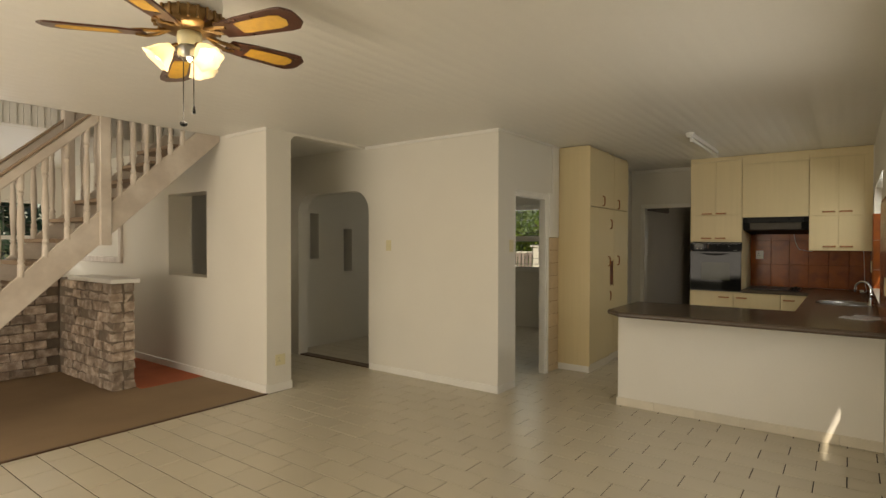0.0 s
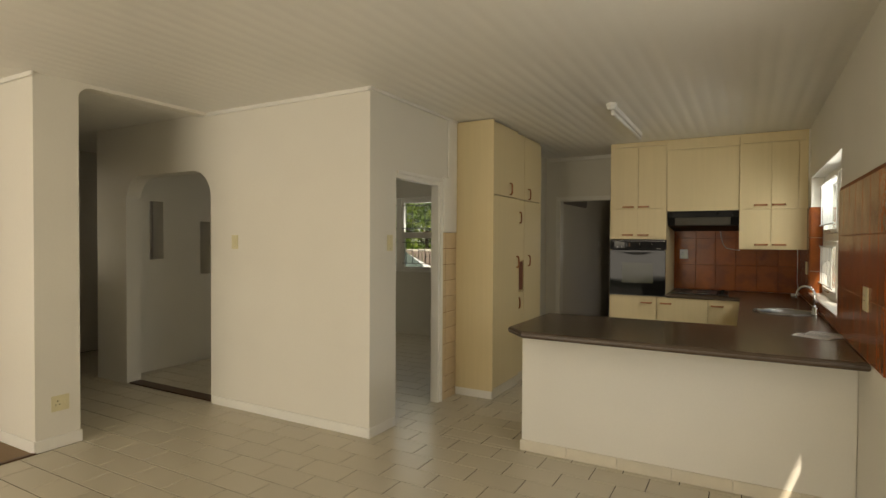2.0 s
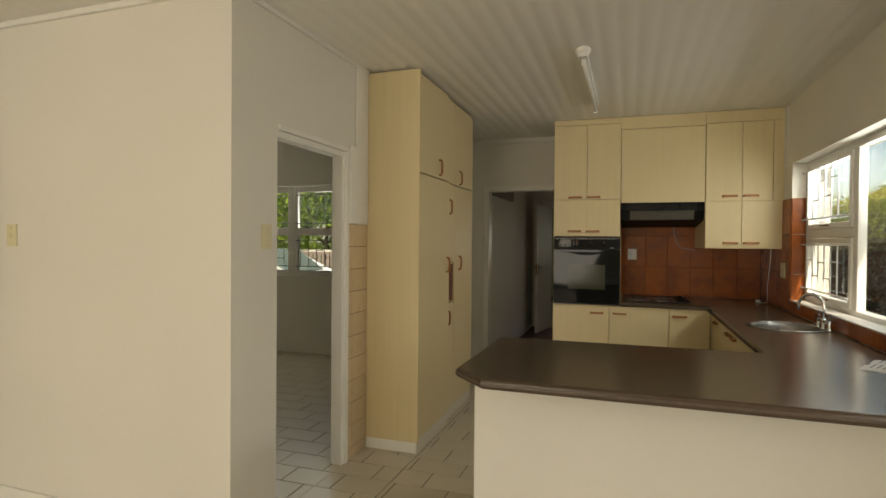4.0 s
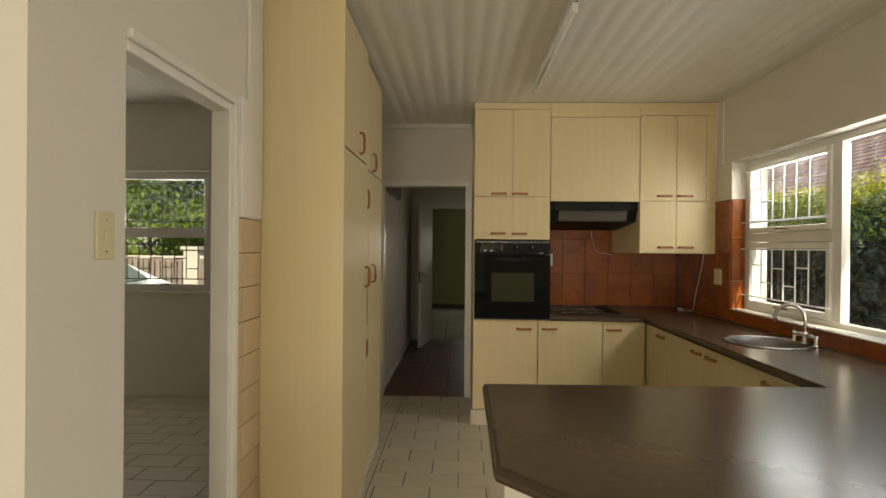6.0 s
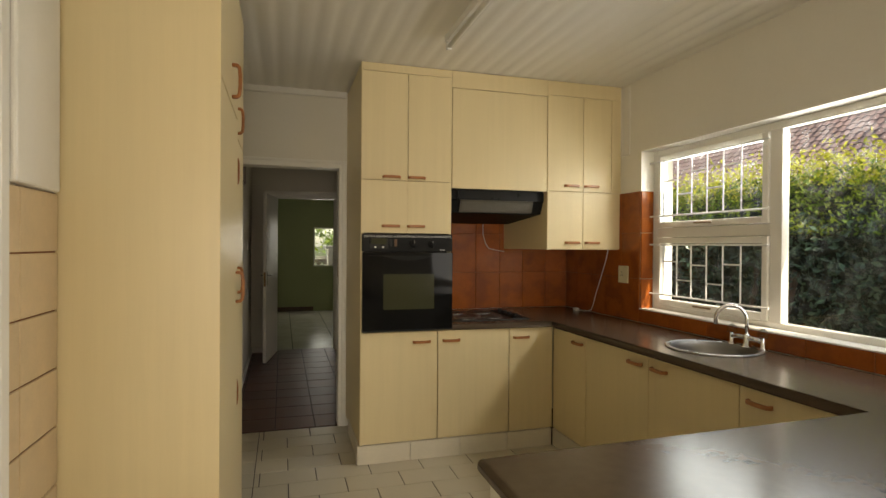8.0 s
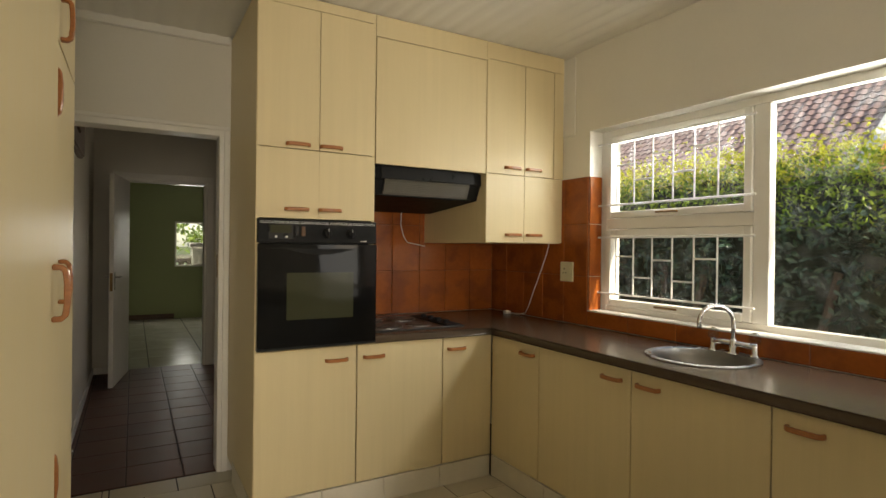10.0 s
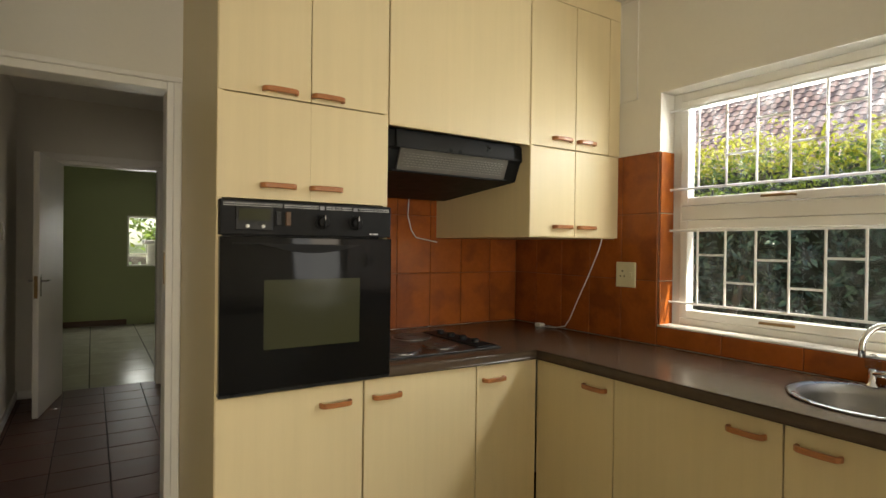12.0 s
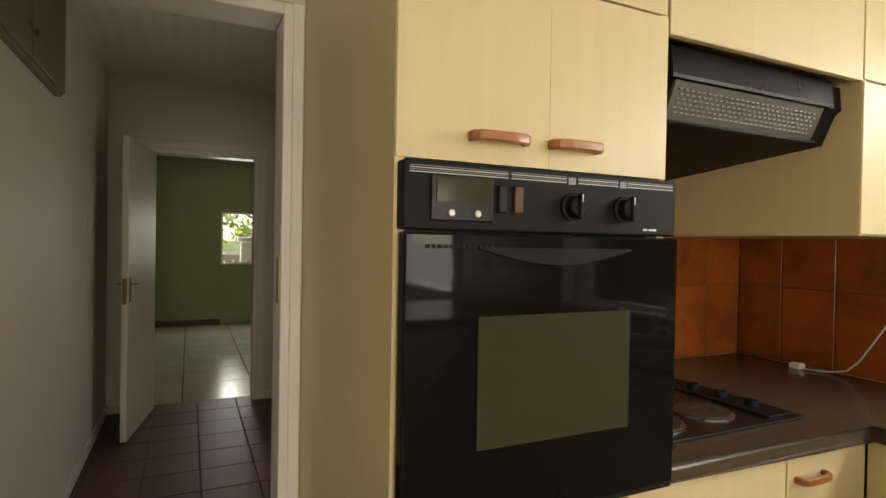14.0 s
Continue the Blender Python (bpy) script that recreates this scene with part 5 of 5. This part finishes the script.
# top leaves: sunlight on the hedge is put into their yellow-green colour
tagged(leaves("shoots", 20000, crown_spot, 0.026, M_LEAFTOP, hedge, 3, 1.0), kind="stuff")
for i in range(9):
    y = 5.2 + 0.9 * i + 0.3 * math.sin(i * 2.1)
    part("stem", tube([(2.98, y, -0.2), (2.99 + 0.03 * math.sin(i), y + 0.06, 0.5), (3.02, y + 0.1 * math.cos(i), 1.2)], 0.035, 7), M_BARK, hedge)
under(hedge)

# neighbour's house
house = thing("neighbour_house", (8, 14, -0.15), "neighbour's house with a clay tile roof and orange brick gable", "house")
part("wall", boxes((6.6, 11.5, 9.4, 24, -0.15, 2.9)), M_BRICKWALL, house)
part("gable", prism([(6.6, 2.9), (9.05, 5.1), (11.5, 2.9)], 9.4, 9.6, "y"), M_BRICKWALL, house)
part("roof_deck", prism([(5.75, 2.18), (9.05, 5.15), (12.3, 2.18), (12.3, 2.28), (9.05, 5.28), (5.75, 2.28)], 8.95, 24, "y"), M_DARKWOOD, house)
part("barge_board", prism([(5.62, 2.02), (9.05, 5.12), (12.4, 2.02), (12.4, 2.26), (9.05, 5.36), (5.62, 2.26)], 8.86, 8.94, "y"), M_TRIM, house)
tile_bm = bmesh.new()
prof = [(0.0, 0.0), (0.05, 0.028), (0.11, 0.036), (0.165, 0.02), (0.21, -0.004), (0.26, -0.008), (0.30, 0.0)]
rows = [[tile_bm.verts.new((s, y, h + dz)) for y, h in prof] for s, dz in ((0.0, 0.030), (0.0, 0.058), (0.36, 0.028))]
for a, b in zip(rows, rows[1:]):
    for i in range(len(prof) - 1):
        tile_bm.faces.new((a[i], a[i + 1], b[i + 1], b[i]))
tile_me = bpy.data.meshes.new("roof_tile")
tile_bm.to_mesh(tile_me)
tile_bm.free()
tile_me.materials.append(M_ROOF)
slope = math.atan2(5.28 - 2.28, 9.05 - 5.75)
K = 0.5
rest_v, rest_f = [], []
for j in range(28):
    for i in range(98):
        d = 0.03 + 0.31 * K * j
        m = Matrix.Translation((5.75 + d * math.cos(slope), 8.98 + 0.30 * K * i, 2.27 + d * math.sin(slope))) @ pose(0, 0, 0, 0, -math.degrees(slope), 0) @ Matrix.Diagonal((K, K, K, 1))
        if 3 <= j < 13 and i < 30:
            ob = new("roof_tile", tile_me)
            ob.parent = house
            ob.matrix_local = m
        else:
            k = len(rest_v)
            rest_v += [tuple(m @ v.co) for v in tile_me.vertices]
            rest_f += [tuple(k + q for q in p.vertices) for p in tile_me.polygons]
rest = bpy.data.meshes.new("roof_tiles")
rest.from_pydata(rest_v, [], rest_f)
rest.materials.append(M_ROOF)
ro = new("roof_tiles", rest)
ro.parent = house
tagged(ro, kind="stuff")
under(house)
# the wing behind it
wing = thing("garden_cottage", (8, 5.5, -0.15), "orange brick cottage with a tiled roof beyond the hedge", "house")
part("wall", boxes((7.2, 11, 3.0, 8.2, -0.15, 3.0)), M_BRICKWALL, wing)
part("roof", prism([(2.6, 2.75), (5.6, 5.3), (8.6, 2.75), (8.6, 2.87), (5.6, 5.42), (2.6, 2.87)], 6.6, 11.4, "x"), M_ROOF, wing)
part("window", boxes((7.18, 7.205, 6.9, 7.0, 1.8, 2.9)), M_TRIM, wing)
under(wing)


def tree(at, height, spread, label, seed, leaf_material, leaf=0.09, count=4200):
    r = random.Random(seed)
    t = thing("tree", at, label, "tree", "garden trees")
    trunk = tube([(0, 0, 0), (0.06, 0.03, height * 0.25), (-0.04, 0.05, height * 0.5), (0.03, -0.02, height * 0.75)], 0.13, 9)
    for v in trunk.verts:
        k = 1 - 0.7 * v.co.z / (height * 0.75)
        v.co.x *= k
        v.co.y *= k
    part("trunk", trunk, M_BARK, t)
    tips = []
    for i in range(11):
        a = r.uniform(0, 6.28)
        z = height * r.uniform(0.28, 0.72)
        l = spread * r.uniform(0.6, 1.0)
        tip = (l * math.cos(a), l * math.sin(a), z + height * r.uniform(0.02, 0.28))
        part("limb", tube([(0, 0, z), (tip[0] * 0.5, tip[1] * 0.5, z + (tip[2] - z) * 0.65), tip], 0.035, 6), M_BARK, t)
        tips.append(tip)

    def spot(q):
        c = tips[q.randrange(len(tips))]
        k = q.uniform(0.45, 1.1)
        return ((c[0] * k + q.gauss(0, spread * 0.17), c[1] * k + q.gauss(0, spread * 0.17), c[2] + q.gauss(0, height * 0.07)), (0, 0, 0.5))
    tagged(leaves("crown", count, spot, leaf, leaf_material, t, seed + 50), kind="stuff")
    return t


tree((-9.5, 19.5, -0.15), 6.5, 3.0, "leafy street tree with mid green leaves", 21, M_LEAF, 0.10, 11000)
tree((-12.5, 21.0, -0.15), 7.5, 3.4, "leafy street tree with mid green leaves", 22, M_LEAF, 0.11, 11000)
tree((-6.8, 22.0, -0.15), 7.0, 3.2, "leafy street tree with mid green leaves", 23, M_LEAF, 0.11, 6000)
tree((-15.5, 18.5, -0.15), 6.0, 3.0, "leafy street tree with mid green leaves", 24, M_LEAF, 0.10, 5000)
for x, y, k in ((-10.2, 18.7, 31), (-12.8, 18.9, 32), (-7.6, 18.8, 33), (-15.2, 18.7, 34)):
    tree((x, y, -0.15), 3.0, 1.7, "bushy garden shrub with mid green leaves", k, M_LEAF, 0.08, 5200)
tree((0.3, 23.5, -0.15), 5.5, 2.8, "leafy street tree with mid green leaves", 25, M_LEAF, 0.11, 5000)
tree((-0.3, 20.2, -0.15), 1.8, 0.8, "young garden shrub with pale green leaves", 26, M_LEAF, 0.08, 1800)
tree((-13.5, 3.4, -0.15), 5.0, 2.6, "dark leafy garden tree", 27, M_IVY, 0.11, 5000)

# street: fence, car
fence = thing("street_fence", (-10, 17.0, -0.15), "brown slatted street fence with pale posts", "fence")
part("rail", boxes((-19, 2, 17.02, 17.06, 0.1, 0.2), (-19, 2, 17.02, 17.06, 1.02, 1.1)), M_FENCE, fence)
for i in range(150):
    x = -19 + 0.14 * i
    part("slat", boxes((x, x + 0.10, 17.0, 17.02, -0.15, 1.10)), M_FENCE, fence)
part("top_rail", boxes((-19, 2, 16.985, 17.06, 1.10, 1.17), bevel=0.008), M_RENDER, fence, "pale top rail")
for x in (-15.5, -11.9, -8.3, -4.7, -1.0):
    part("post", boxes((x, x + 0.36, 16.86, 17.2, -0.15, 1.32), (x - 0.05, x + 0.41, 16.81, 17.25, 1.32, 1.40), bevel=0.01), M_RENDER, fence)
under(fence)

car = thing("car", (-8.6, 13.2, -0.15), "white hatchback parked on the drive", "car")
part("body", prism([(-2.0, 0.28), (2.0, 0.28), (2.05, 0.62), (1.95, 0.80), (1.15, 0.92), (0.45, 1.38), (-0.9, 1.42), (-1.75, 0.98), (-2.03, 0.80)], -0.82, 0.82, "y", bevel=0.08, seg=3), M_CAR, car, smooth=False)
for s in (-1, 1):
    part("side_window", prism([(1.0, 0.94), (0.42, 1.31), (-0.85, 1.34), (-1.45, 0.98)], 0.80 * s, 0.826 * s, "y"), M_CARGLASS, car)
    for x in (-1.25, 1.3):
        wh = part("wheel", lathe([(0.30, -0.1), (0.31, -0.08), (0.31, 0.08), (0.30, 0.1), (0.2, 0.1), (0.19, 0.07)], 24), M_RUBBER, car)
        wh.matrix_local = Matrix.Translation((x, 0.75 * s, 0.31)) @ pose(0, 0, 0, 90, 0, 0)
        part("rim", lathe([(0.19, -0.07), (0.19, 0.06), (0.06, 0.08), (0.0, 0.08)], 16), M_STEEL, wh)
    part("headlight", boxes((1.88, 2.04, 0.52 * s - 0.16, 0.52 * s + 0.16, 0.62, 0.75), bevel=0.02), M_ACRYLIC, car)
part("windscreen", prism([(1.16, 0.935), (0.47, 1.385), (0.49, 1.40), (1.19, 0.945)], -0.70, 0.70, "y"), M_CARGLASS, car)

# ---- floor tiles ----
TW, TH, JOINT = 0.3333, 0.1995, 0.005
OX, OY = -1.735, 7.31


def tile_mesh(name, w, h, material, bevel=0.0025):
    bm = boxes((-w / 2, w / 2, -h / 2, h / 2, -0.009, 0.0), bevel=bevel)
    me = bpy.data.meshes.new(name)
    bmesh.ops.recalc_face_normals(bm, faces=bm.faces)
    bm.to_mesh(me)
    bm.free()
    me.materials.append(material)
    return me


TILE = tile_mesh("tile", TW - JOINT, TH - JOINT, M_TILE)
jig = random.Random(9)
rest_v, rest_f = [], []


def flat_tile(x0, x1, y0, y1):
    """A tile cut to a rectangle, joined into the rest, with eased edges."""
    e = 0.0025
    k = len(rest_v)
    z = jig.uniform(-0.0006, 0.0002)
    rest_v.extend([(x0, y0, -0.006), (x1, y0, -0.006), (x1, y1, -0.006), (x0, y1, -0.006), (x0 + e, y0 + e, z), (x1 - e, y0 + e, z), (x1 - e, y1 - e, z), (x0 + e, y1 - e, z)])
    rest_f.extend([(k + 4, k + 5, k + 6, k + 7)] + [(k + i, k + (i + 1) % 4, k + 4 + (i + 1) % 4, k + 4 + i) for i in range(4)])


AREAS = [(-4.284, XW, -3.0, 5.36), (-2.1, -0.08, 5.36, YB + 0.02), (-2.5, -2.103, 5.0, YB + 0.02), (-7.55, -4.284, YP + 0.26, 5.02), (-4.284, -2.5, 5.36, 5.02), (-5.86, -2.5, 5.15, 8.95), (-7.55, -6.08, 5.02, 6.6)]
count = 0
for x0, x1, y0, y1 in AREAS:
    j0, j1 = int(math.floor((y0 - OY) / TH)) - 1, int(math.ceil((y1 - OY) / TH)) + 1
    for j in range(j0, j1):
        shift = 0.5 * TW * (j % 2)
        i0, i1 = int(math.floor((x0 - OX - shift) / TW)) - 1, int(math.ceil((x1 - OX - shift) / TW)) + 1
        for i in range(i0, i1):
            a, b = OX + shift + i * TW + JOINT / 2, OX + shift + (i + 1) * TW - JOINT / 2
            c, d = OY + j * TH + JOINT / 2, OY + (j + 1) * TH - JOINT / 2
            whole = a >= x0 and b <= x1 and c >= y0 and d <= y1
            a, b, c, d = max(a, x0), min(b, x1), max(c, y0), min(d, y1)
            if b - a < 0.012 or d - c < 0.012:
                continue
            near = whole and -3.1 < a and b < 0.0 and 2.7 < c < YB and b > -2.5 - 0.5 * (c < 5)
            if near and count < 300:
                ob = new("tile", TILE)
                ob.parent = floor
                ob.matrix_local = Matrix.Translation(((a + b) / 2, (c + d) / 2, jig.uniform(-0.0006, 0.0002))) @ pose(0, 0, 0, jig.uniform(-0.08, 0.08), jig.uniform(-0.08, 0.08), jig.uniform(-0.1, 0.1))
                count += 1
            else:
                flat_tile(a, b, c, d)


def joined(name, parent, material):
    me = bpy.data.meshes.new(name)
    me.from_pydata(rest_v, [], rest_f)
    me.materials.append(material)
    ob = new(name, me)
    ob.parent = parent
    tagged(ob, kind="stuff")
    rest_v.clear(), rest_f.clear()
    return ob


joined("tiles", floor, M_TILE)
HALLTILE = tile_mesh("tile", 0.294, 0.294, M_HALL, 0.003)
for i in range(6):
    for j in range(11):
        ob = new("tile", HALLTILE)
        ob.parent = hall_floor
        ob.matrix_local = Matrix.Translation((-2.44 + 0.3 * i, YB + 0.19 + 0.3 * j, jig.uniform(-0.001, 0.0)))
for i in range(9):
    for j in range(7):
        flat_tile(-4.2 + 0.6 * i + 0.004, -3.6 + 0.6 * i - 0.004, 12.40 + 0.62 * j, 13.012 + 0.62 * j)
joined("tiles", green_floor, M_PALETILE)
